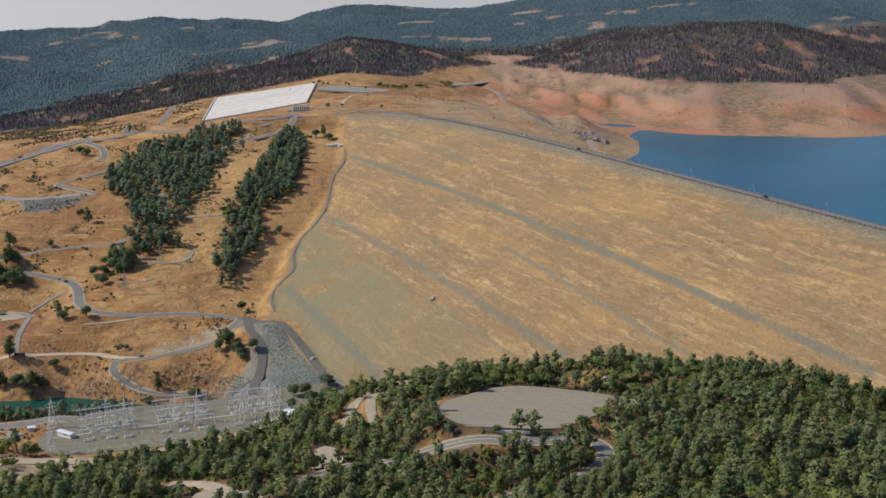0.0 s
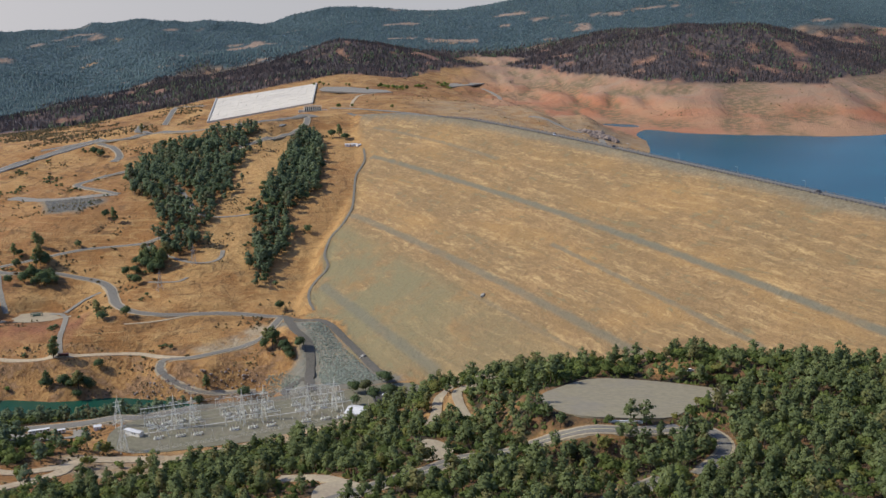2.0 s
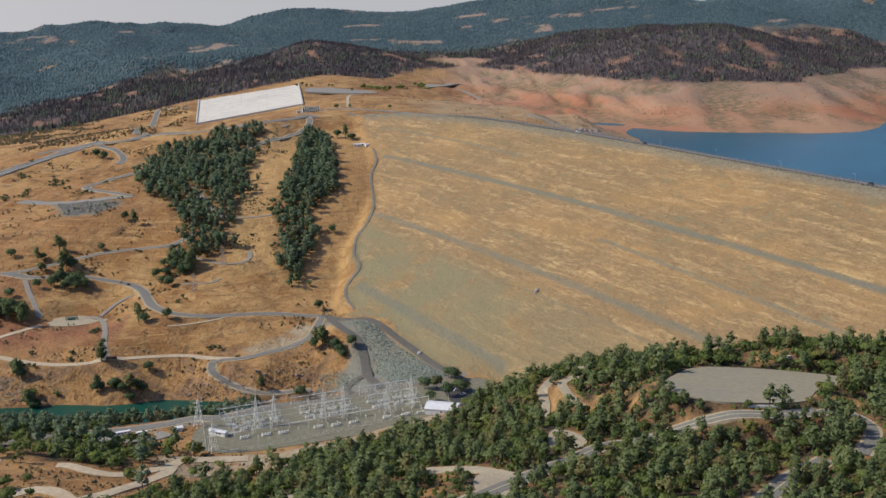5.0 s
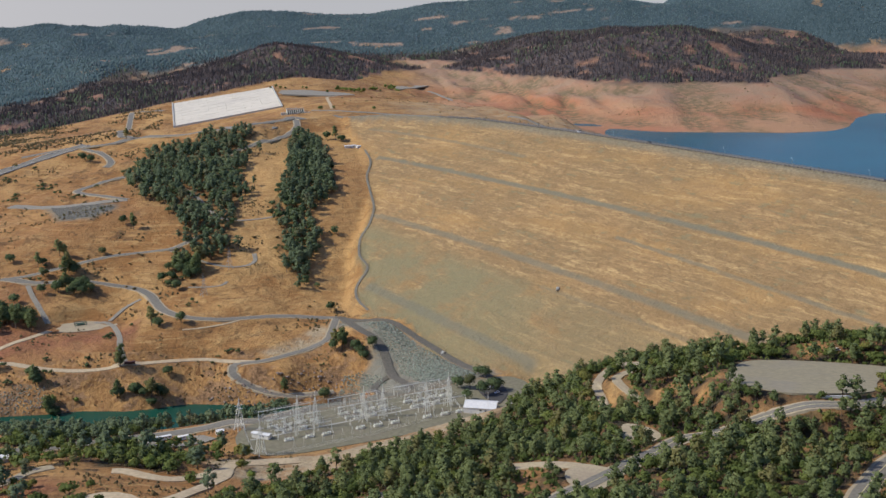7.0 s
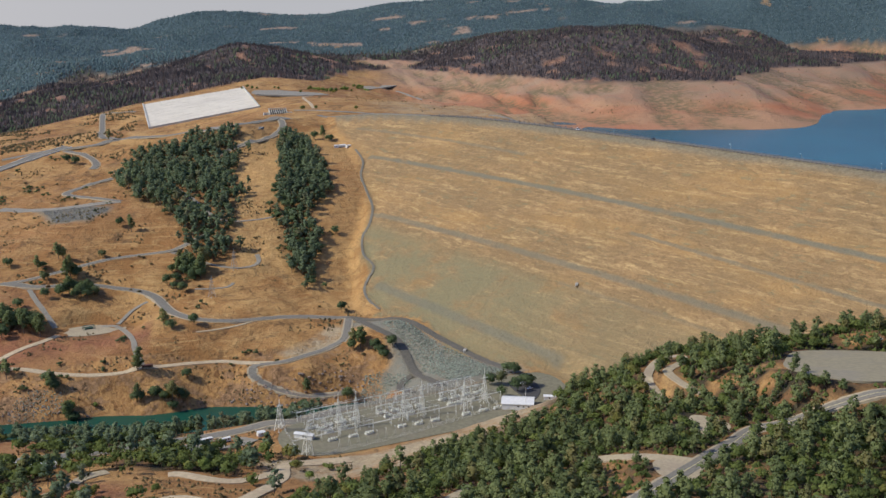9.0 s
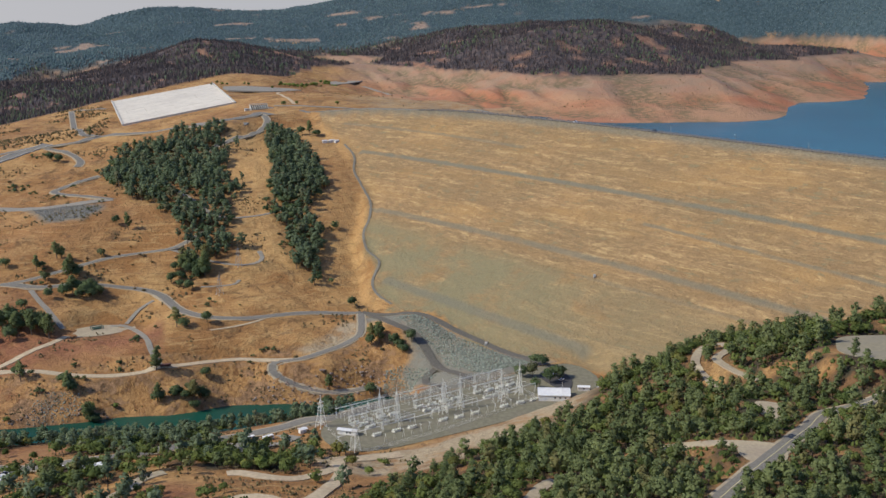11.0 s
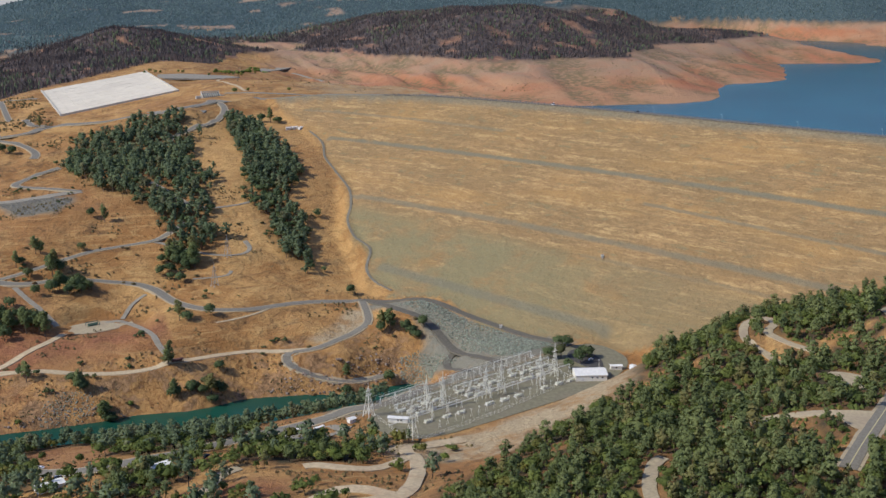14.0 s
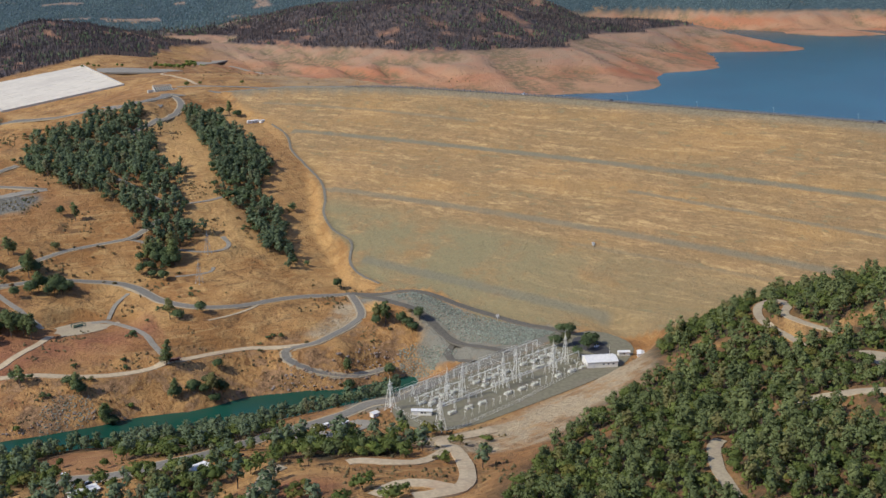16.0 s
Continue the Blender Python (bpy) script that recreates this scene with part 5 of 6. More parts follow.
for x, y in [(-408, 614), (-403, 614), (-369, 605), (-421, 675), (-426, 680), (-438, 663), (-486, 763), (-509, 802), (-448, 656), (-416, 624), (-383, 597)]:
    tree("oak", x, y, rng.uniform(0.55, 0.85))
for k, (x, y) in enumerate([(-406, 948), (-519, 987), (-378, 951), (-372, 949), (-365, 947), (-376, 938), (-392, 948), (-383, 944), (-478, 964), (-483, 974), (-461, 935), (-457, 935), (-407, 975), (-285, 902)]):
    tree("dark" if k > 1 else "pine", x, y, rng.uniform(1.0, 1.5))
for x, y in [(-464, 944), (-441, 947)]:
    tree("lime", x, y, rng.uniform(0.5, 0.7))
for x, y in [(-121, 829), (-111, 827), (-95, 849), (-99, 856), (-118, 800), (-103, 809), (-93, 819)]:
    tree("dark", x, y, rng.uniform(1.2, 1.7))
for x, y in [(-353, 664), (-344, 665), (-464, 940), (-461, 945), (-280, 645)]:
    tree("lime", x, y, rng.uniform(0.75, 1.05))


def far_trees(name, n, x0, x1, y0, y1, test, shape, sizes, mat, label, smooth=False):
    x, y = rng.uniform(x0, x1, n), rng.uniform(y0, y1, n)
    ok = test(x, y)
    x, y = x[ok], y[ok]
    z, s = height(x, y), rng.uniform(*sizes, len(x))
    v, f = shape
    a = rng.uniform(0, 6.28, len(x))
    c, sn = np.cos(a), np.sin(a)
    wide = s * rng.uniform(0.75, 1.25, len(x))
    tip = rng.normal(0, 0.06, (2, len(x))) * s
    vx = (v[None, :, 0] * c[:, None] - v[None, :, 1] * sn[:, None]) * wide[:, None] + x[:, None] + tip[0][:, None] * v[None, :, 2]
    vy = (v[None, :, 0] * sn[:, None] + v[None, :, 1] * c[:, None]) * wide[:, None] + y[:, None] + tip[1][:, None] * v[None, :, 2]
    vz = v[None, :, 2] * s[:, None] + z[:, None]
    verts = np.stack([vx, vy, vz], -1).reshape(-1, 3)
    faces = (f[None] + (np.arange(len(x)) * len(v))[:, None, None]).reshape(-1, 3)
    me = fast_mesh(name, verts, faces, [mat], smooth=smooth)
    me.attributes.new("tint", "FLOAT", "POINT").data.foreach_set("value", np.repeat(np.clip(0.75 * value_noise(x, y, 120, 33) + 0.45 * rng.uniform(0, 1, len(x)) - 0.08, 0, 0.99), len(v)).astype(np.float32))
    return tagged(new(name, me), label, "woods", kind="stuff")


def cap(n, radius, foot, shoulder=0.0):
    """The outline of a far-off tree: a ragged cap of n sides, with a shoulder for a round crown."""
    ring = lambda r, z, turn: [(math.cos(6.283 * (k + turn) / n) * r * (0.82 + 0.36 * ((k * 7) % 3) / 2), math.sin(6.283 * (k + turn) / n) * r * (0.82 + 0.36 * ((k * 5) % 3) / 2), z + 0.06 * (k % 2)) for k in range(n)]
    v = [(0.03, 0.02, 1.0)] + ring(radius, foot, 0)
    f = [(0, 1 + k, 1 + (k + 1) % n) for k in range(n)]
    if shoulder:
        v = [(0.03, 0.02, 1.0)] + ring(radius * 0.72, shoulder, 0) + ring(radius, foot, 0.3)
        for k in range(n):
            a, b = 1 + k, 1 + (k + 1) % n
            f += [(a, a + n, b), (b, a + n, b + n)]
    return np.array(v), np.array(f)


def in_woods(x, y, z):
    return np.where(x > 0, (z > watermark(x) + 1) & (y > 2250), y > wood_line(x) + 4)


def burnt_here(x, y):
    z = height(x, y)
    return in_woods(x, y, z) & (y < burn_limit(x) + 60 * rng.normal(size=x.shape)) & (x < 1740) & (z > LAKE - 60) & (scorch_gap(x, y) < 0.35) & (rng.uniform(0, 1, x.shape) < 0.45 + 0.7 * value_noise(x, y, 90, 52))


def green_here(x, y):
    z = height(x, y)
    low = np.where(x > 1740, watermark(x) + 1, -100)
    fire = (y < burn_limit(x)) & (x < 1740)
    return in_woods(x, y, z) & ~fire & (z > low) & (forest_gap(x, y) < 0.4) & (rng.uniform(0, 1, x.shape) < 0.55 + 0.6 * value_noise(x, y, 130, 53)) & (x < 0.72 * y + 200) & (x > -0.47 * y - 150)


far_trees("burnt_woods", 105000, -1050, 1740, 2250, 3750, burnt_here, cap(4, 0.13, 0.02), (5, 12), CHAR, "charred black woods on the hill behind the lake")
far_trees("singed_woods", 16000, -1050, 1740, 2250, 3750, lambda x, y: burnt_here(x, y) & (value_noise(x, y, 150, 55) > 0.5), cap(5, 0.3, 0.0), (5, 10), DEEP, "scattered pines that came through the fire", True)
far_trees("valley_woods", 110000, -1900, 2000, 1900, 3700, green_here, cap(5, 0.4, 0.0), (4, 9.5), HAZEGREEN, "dark green conifer woods on the hills round the lake, tinted haze blue", True)
far_trees("far_woods", 110000, -2300, 3400, 3700, 4850, green_here, cap(4, 0.42, 0.0), (3, 6.5), HAZEGREEN, "dark green conifer woods on distant hills, tinted haze blue", True)

DOME = (np.vstack([OCT[:5] * (0.62, 0.62, 0.8) * np.array([[1], [1.2], [0.8], [1.1], [0.9]]) + (0, 0, 0.1), (0, 0, -0.3)]), OCT_FACES)


def clustered(x, y, size, cut):
    return value_noise(x, y, size, 91) * 0.6 + value_noise(x, y, size / 4, 92) * 0.4 > cut


far_trees("hillside_brush", 16000, -640, -190, 960, 1640, lambda x, y: clustered(x, y, 48, 0.665) & (dam(x, y) < height(x, y) - 1.5) & (off_line(ROAD_POINTS[:, :2], x, y)[0] > 6), DOME, (0.6, 2.6), DRYLEAF, "scattered low dark brush on dry grass")
far_trees("slope_brush", 9000, -1000, -470, 1700, 2270, lambda x, y: clustered(x, y, 90, 0.47) & (y < wood_line(x)) & (off_line(ROAD_POINTS[:, :2], x, y)[0] > 7) & (off_poly(slab, x, y) > 20), DOME, (1.2, 4.0), DRYLEAF, "dark brush patches on the bare slope")
far_trees("river_bluff_brush", 1500, -560, -200, 925, 1000, lambda x, y: clustered(x, y, 40, 0.55) & (height(x, y) > 1.5) & (off_line(ROAD_POINTS[:, :2], x, y)[0] > 6), DOME, (0.6, 2.0), DRYLEAF, "low brush on the river bluff")
far_trees("understory_brush", 20000, -330, 330, 330, 790, lambda x, y: inside(NEAR_WOOD, x, y) & (dam(x, y) < height(x, y) - 0.8) & clustered(x, y, 30, 0.36) & (off_line(ROAD_POINTS[:, :2], x, y)[0] > 6.5) & (np.min([off_poly(FLAT[k][0], x, y) for k in FLAT], axis=0) > 3), DOME, (0.8, 3.2), OAK, "dense green and brown brush under the trees")
far_trees("roadside_brush", 2600, -560, -250, 560, 800, lambda x, y: clustered(x, y, 45, 0.5) & (off_line(ROAD_POINTS[:, :2], x, y)[0] > 6.5) & (off_poly(FLAT["yard"][0], x, y) > 4), DOME, (0.6, 2.2), DRYLEAF, "low brown brush beside the roads")
far_trees("shore_brush", 1800, -150, 1700, 1800, 2900, lambda x, y: (wood_line(x) > y) & (height(x, y) > LAKE + 12) & clustered(x, y, 120, 0.56) & (dam(x, y) < height(x, y) - 2), DOME, (1.0, 3.2), DRYLEAF, "sparse scrub on the bare shore slopes")

# ---- rubble ----
def rubble(name, poly, cell, sizes, mat, label, sink=0.25):
    lo, hi = np.min(poly, axis=0), np.max(poly, axis=0)
    gx, gy = np.meshgrid(np.arange(lo[0], hi[0], cell), np.arange(lo[1], hi[1], cell))
    gx, gy = (gx + rng.uniform(-0.5, 0.5, gx.shape) * cell).ravel(), (gy + rng.uniform(-0.5, 0.5, gy.shape) * cell).ravel()
    ok = inside(poly, gx, gy)
    x, y = gx[ok], gy[ok]
    r = rng.uniform(*sizes, len(x))
    jit = rng.uniform(0.6, 1.25, (len(x), 12, 3))
    v = ICO[None] * jit * r[:, None, None] * np.array((1, 1, 0.75))
    v = v + np.stack([x, y, height(x, y) + r * sink], -1)[:, None]
    f = (ICO_FACES[None] + (np.arange(len(x)) * 12)[:, None, None]).reshape(-1, 3)
    return tagged(new(name, fast_mesh(name, v.reshape(-1, 3), f, [mat])), label, "stones", kind="stuff")


def stone_material():
    m, nt, b = material("grey-green quarry stone", 0.9)
    one = nt.nodes.new("ShaderNodeNewGeometry").outputs["Random Per Island"]
    put(nt, b.inputs["Base Color"], blend(nt, span(nt, grain(nt, 0.7), 0.3, 0.7, 0, 0.4), blend(nt, one, (0.15, 0.17, 0.118), (0.345, 0.37, 0.26)), (0.12, 0.115, 0.085)))
    return m


QUARRY = stone_material()
rubble("riprap", [(-183, 1030), (-160, 1020), (-147, 985), (-125, 935), (-108, 882), (-98, 862), (-140, 850), (-150, 872), (-157, 920), (-160, 962), (-172, 1000)], 1.75, (0.45, 1.15), QUARRY, "slope of loose grey-green quarry stone below the dam")
rubble("riprap_bank", [(-206, 956), (-190, 955), (-176, 935), (-172, 905), (-196, 905), (-215, 930)], 1.75, (0.45, 1.1), QUARRY, "loose grey stone on the river bank")
rubble("quarry_heap", [(-544, 1397), (-504, 1391), (-461, 1371), (-481, 1329), (-519, 1334)], 2.2, (0.5, 1.1), STONE, "dark grey stone tip under a bench road")
rubble("lake_knob", [(200, 1795), (232, 1812), (262, 1785), (262, 1760), (238, 1755), (215, 1770)], 4.5, (3.0, 7.0), KNOB, "rocky brown knob standing by the lake shore", 0.1)
rubble("bluff_rocks", [(-330, 932), (-262, 928), (-215, 932), (-203, 950), (-225, 962), (-262, 950), (-330, 948)], 4.0, (0.6, 2.0), KNOB, "brown rocks breaking out of the river bluff", 0.0)
rubble("bluff_scree", [(-512, 936), (-480, 936), (-466, 946), (-470, 962), (-492, 968), (-508, 956)], 2.2, (0.4, 1.0), QUARRY, "grey scree running down the river bluff", 0.1)
rubble("river_edge_stones", [(-540, 948), (-480, 950), (-415, 934), (-330, 932), (-270, 921), (-215, 926), (-215, 918), (-270, 915), (-330, 925), (-415, 927), (-480, 942), (-540, 940)], 3.4, (0.5, 1.5), KNOB, "brown boulders along the water's edge")

# ---- dam crest ----
RAILING = plain("weathered dark grey steel", (0.13, 0.12, 0.11), 0.6, 0.2, 0.7)
HOR = math.hypot(FACE_NORMAL[0], FACE_NORMAL[1])
U_AXIS = np.array((-FACE_NORMAL[0], -FACE_NORMAL[1])) / HOR
Q_AXIS = np.array((FACE_NORMAL[1], -FACE_NORMAL[0])) / HOR


def crest_point(q, over):
    top = float(crest_top(np.array(q)))
    s = (top - FACE_AT[2]) * FACE_NORMAL[2] / HOR + over
    p = np.array(FACE_AT[:2]) + U_AXIS * s + Q_AXIS * q
    return float(p[0]), float(p[1]), top


line = np.array([crest_point(q, 7.0) for q in np.arange(-700, 600, 10)])
ribbon("crest_road", line[:, :2], line[:, 2], 9.0, 0.45, ASPHALT, "grey road along the crest of the dam")
for side, nm in ((1.2, "downstream"), (12.8, "upstream")):
    rail = thing("guard_rail", "long low rail on posts along the dam crest", "guard rail", "rails of the dam crest")
    if side < 5:
        qs = np.arange(-690, 330, 5.0)
    else:
        qs = np.arange(-690, 330, 10.0)
    post = Shape().box(0, 0, 0.75, 0.8, 0.8, 1.7, 0.4, 0.85).mesh("post", RAILING)
    for q in qs:
        ob = new("post", post)
        ob.parent, ob.location = rail, crest_point(q, side)
    s = Shape()
    for a, b in zip(qs[:-1], qs[1:]):
        (x0, y0, z0), (x1, y1, z1) = crest_point(a, side), crest_point(b, side)
        s.tube((x0, y0, z0 + 1.0), (x1, y1, z1 + 1.0), 0.22, n=4)
    part("rail", s, RAILING, rail)
for q in range(-640, 240, 88):
    x, y, z = crest_point(q, 13.0)
    lamp = thing("crest_lamp", "slim steel lamp post on the dam crest", "lamp post", "lamps of the dam crest", pose(x, y, z))
    part("pole", Shape().tube((0, 0, 0), (0, 0, 6.0), 0.16, 0.09), OLDSTEEL, lamp)
    part("arm", Shape().tube((0, 0, 5.9), (-1.4, -0.5, 6.4), 0.07, 0.06), OLDSTEEL, lamp)
    part("lamp_head", Shape().box(-1.7, -0.6, 6.4, 0.9, 0.35, 0.2, 0.3), PAINT, lamp)


# ---- vehicles ----
def car(name, x, y, z, turn, paint, label, long=4.6, tall=1.5):
    ob = thing(name, label, "car", "parked cars", pose(x, y, z, 0, 0, turn))
    body = Shape().box(0, 0, 0.62, long, 1.85, 0.62, 0, 0.96)
    part("body", body, paint, ob)
    part("cabin", Shape().box(-0.2, 0, 0.92 + (tall - 0.95) / 2, long * 0.55, 1.7, tall - 0.93, 0, 0.8), GLASS, ob, "dark glass cabin")
    part("roof", Shape().box(-0.2, 0, tall + 0.02, long * 0.42, 1.35, 0.08, 0, 0.92), paint, ob)
    for sx in (-1, 1):
        for sy in (-1, 1):
            part("wheel", Shape().tube((sx * long * 0.31, sy * 0.78, 0.33), (sx * long * 0.31, sy * 0.96, 0.33), 0.33, n=10), RUBBER, ob)
    return ob


WHITE = plain("white car paint", (0.78, 0.78, 0.77), 1.0, 0.04, 0.3)
DARKCAR = plain("dark car paint", (0.04, 0.045, 0.05), 1.0, 0.1, 0.3)
SILVER = plain("silver car paint", (0.45, 0.46, 0.47), 1.0, 0.05, 0.3)
CREST_TURN = math.degrees(math.atan2(Q_AXIS[1], Q_AXIS[0]))
for q, paint, label in ((30, WHITE, "white van driving on the dam crest road"), (-95, DARKCAR, "dark car on the dam crest road"), (-400, DARKCAR, "dark pickup on the dam crest road")):
    x, y, z = crest_point(q, 5.5)
    car("car", x, y, z + 0.55, CREST_TURN, paint, label, 5.6, 2.3)
for k, (x, y) in enumerate([(-96, 822), (-93.5, 825), (-90, 829), (-92, 812)]):
    car("car", x, y, 44.75, 25, (WHITE, SILVER, DARKCAR, WHITE)[k], ("white car parked on the asphalt lot", "silver car parked on the asphalt lot", "dark car parked on the asphalt lot", "white car parked on the asphalt lot")[k])
for k, (x, y) in enumerate([(-522, 810), (-510, 761), (-506, 736), (-500, 731), (-548, 790), (-541, 789)]):
    car("car", x, y, float(height(x, y)) + 0.55, 150, (DARKCAR, WHITE, DARKCAR, SILVER, WHITE, DARKCAR)[k], ("dark car parked beside the river road", "white car parked beside the river road", "dark car parked beside the river road", "silver car parked beside the river road", "white car parked beside the river road", "dark car parked beside the river road")[k])


def trailer(x, y, z, turn, long, label):
    ob = thing("trailer", label, "trailer", "white trailers", pose(x, y, z, 0, 0, turn))
    part("body", Shape().box(0, 0, 2.0, long, 2.5, 2.5), PAINT, ob)
    part("roof", Shape().box(0, 0, 3.3, long * 1.01, 2.6, 0.14, 0, 0.97), PAINT, ob)
    part("skirt", Shape().box(0, 0, 0.55, long * 0.9, 2.2, 0.5), RUBBER, ob, "dark underframe")
    for k in range(int(long // 2.4)):
        part("window", Shape().box(-long / 2 + 1.5 + 2.4 * k, -1.27, 2.4, 1.5, 0.06, 0.8), GLASS, ob)
    for sx in (-0.32, 0.32):
        part("wheel", Shape().tube((sx * long, -1.25, 0.5), (sx * long, 1.25, 0.5), 0.5, n=10), RUBBER, ob)
    return ob


trailer(-347, 755, float(height(-347, 755)), 22, 15, "long white trailer with windows beside the river road")
trailer(-331, 752, float(height(-331, 752)), 22, 8, "short white trailer beside the river road")

lot = [(-376, 746), (-350, 758), (-336, 765), (-318, 761), (-308, 751), (-317, 741), (-351, 720), (-369, 727)]
plate("trailer_lot", lot, [float(height(x, y)) + 0.5 for x, y in lot], GRAVEL, "grey gravel lot with parked trailers", 2.0, rounds=0)

(bx0, by0), (bx1, by1) = [(26, 519.5), (44, 517.5)]
barrier = thing("concrete_barrier", "low white concrete barrier beside the gravel pad", "barrier")
part("wall", Shape().box((bx0 + bx1) / 2, (by0 + by1) / 2, float(height((bx0 + bx1) / 2, (by0 + by1) / 2)) + 0.6, math.hypot(bx1 - bx0, by1 - by0), 0.6, 1.3, math.atan2(by1 - by0, bx1 - bx0)), PAINT, barrier)
part("footing", Shape().box((bx0 + bx1) / 2, (by0 + by1) / 2, float(height((bx0 + bx1) / 2, (by0 + by1) / 2)) + 0.1, math.hypot(bx1 - bx0, by1 - by0), 1.1, 0.5, math.atan2(by1 - by0, bx1 - bx0)), CONCRETE, barrier)
car("car", 100, 641, float(height(100, 641)) + 0.1, 10, PAINT, "white car parked on the track behind the gravel pad", 5.4, 1.9)

# ---- substation ----
YARD_A, YARD_B = np.array((0.938, 0.346)), np.array((-0.346, 0.938))
YARD_O, YARD_Z, YARD_TURN = np.array((-273.0, 714.0)), 44.3, 20.2


def yard(a, b):
    p = YARD_O + YARD_A * a + YARD_B * b
    return float(p[0]), float(p[1])


def lattice_mast(name, tall, foot, head, label, group, arms, mat=STEEL):
    ob = thing(name, label, "lattice tower", group)
    legs = [(sx, sy) for sx, sy in ((-1, -1), (1, -1), (1, 1), (-1, 1))]
    for sx, sy in legs:
        part("leg", Shape().tube((sx * foot, sy * foot, 0), (sx * head, sy * head, tall * 0.82), 0.2, 0.15, 4), mat, ob)
    bays = 5
    for k in range(bays):
        t0, t1 = k / bays, (k + 1) / bays
        for j, ((ax, ay), (bx, by)) in enumerate(zip(legs, legs[1:] + legs[:1])):
            r0, r1 = foot + (head - foot) * t0, foot + (head - foot) * t1
            z0, z1 = tall * 0.82 * t0, tall * 0.82 * t1
            if (k + j) % 2:
                part("brace", Shape().tube((ax * r0, ay * r0, z0), (bx * r1, by * r1, z1), 0.085, n=3), mat, ob)
            else:
                part("brace", Shape().tube((bx * r0, by * r0, z0), (ax * r1, ay * r1, z1), 0.085, n=3), mat, ob)
            part("brace", Shape().tube((ax * r1, ay * r1, z1), (bx * r1, by * r1, z1), 0.085, n=3), mat, ob)
    for sx, sy in legs:
        part("footing", Shape().box(sx * foot, sy * foot, -0.1, 1.0, 1.0, 0.7, 0, 0.95), CONCRETE, ob, "concrete footing")
    part("spire", Shape().tube((0, 0, tall * 0.8), (0, 0, tall), 0.3, 0.08, 5), mat, ob)
    for z in arms:
        part("crossarm", Shape().box(0, 0, z, 6.0, 0.35, 0.35), mat, ob)
    return ob


mast = None
for x, y in [(-250, 761), (-237, 763), (-201, 769), (-186, 776), (-153, 778), (-134, 792)]:
    at = pose(x, y, YARD_Z, 0, 0, YARD_TURN)
    if mast is None:
        mast = lattice_mast("lattice_mast", 27, 2.1, 0.35, "tall slender galvanised lattice mast in the substation", "masts of the substation", (19.5,))
        mast.matrix_basis = at
    else:
        copy_thing(mast, at)
PYLON = ("galvanised steel lattice pylon standing free", "pylons", (15.5, 18.5))
yard_pylon = lattice_mast("pylon", 25, 2.9, 0.4, *PYLON)
yard_pylon.matrix_basis = on_ground(-292, 765, 30, z=YARD_Z)
copy_thing(yard_pylon, on_ground(-276, 717, 30, z=YARD_Z))
hill_pylon = lattice_mast("pylon", 24, 2.7, 0.4, "dull grey lattice pylon on the dry hillside", "pylons", (15.5, 18.5), OLDSTEEL)
hill_pylon.matrix_basis = on_ground(-341, 1130, 30)
copy_thing(hill_pylon, on_ground(-317, 1193, 30))
x, y = yard(158, 22)
flagpole = thing("radio_mast", "thin white mast beside the white building", "mast", at=pose(-107, 771, YARD_Z))
part("pole", Shape().tube((0, 0, 0), (0, 0, 17), 0.22, 0.08), PAINT, flagpole)
part("base", Shape().box(0, 0, 0.3, 1.2, 1.2, 0.6), CONCRETE, flagpole)


def transformer():
    ob = thing("tank_breaker", "white dead-tank breaker with three tanks and slanted bushings", "circuit breaker", "tank breakers of the substation")
    part("plinth", Shape().box(0, 0, 0.2, 6.4, 3.4, 0.4), CONCRETE, ob, "concrete plinth")
    part("frame", Shape().box(0, -0.9, 0.85, 5.8, 0.2, 0.2).box(0, 0.9, 0.85, 5.8, 0.2, 0.2).box(-2.6, 0, 0.6, 0.2, 2.0, 0.5).box(2.6, 0, 0.6, 0.2, 2.0, 0.5), STEEL, ob)
    for k in (-1, 0, 1):
        tank = part("tank", Shape().tube((k * 2.0, -1.3, 1.5), (k * 2.0, 1.3, 1.5), 0.46, n=10), TANK, ob)
        for sy in (-1, 1):
            part("bushing", Shape().tube((k * 2.0, sy * 0.8, 2.0), (k * 2.0, sy * 1.7, 4.2), 0.2, 0.12, 6), PORCELAIN, tank, "brown porcelain bushing")
    part("control_box", Shape().box(3.4, 0, 1.1, 0.7, 1.2, 1.7), PAINT, ob)
    return ob


def post_insulator():
    ob = thing("bus_support", "steel bus support post with porcelain insulator", "insulator post", "bus supports of the substation")
    part("post", Shape().tube((0, 0, 0), (0, 0, 4.2), 0.14, 0.12, 4), STEEL, ob)
    part("insulator", Shape().tube((0, 0, 4.2), (0, 0, 5.5), 0.15, 0.11, 6), PORCELAIN, ob, "brown porcelain insulator")
    part("cap", Shape().box(0, 0, 5.6, 1.5, 0.26, 0.22), STEEL, ob)
    part("foot", Shape().box(0, 0, 0.1, 0.9, 0.9, 0.3), CONCRETE, ob)
    return ob


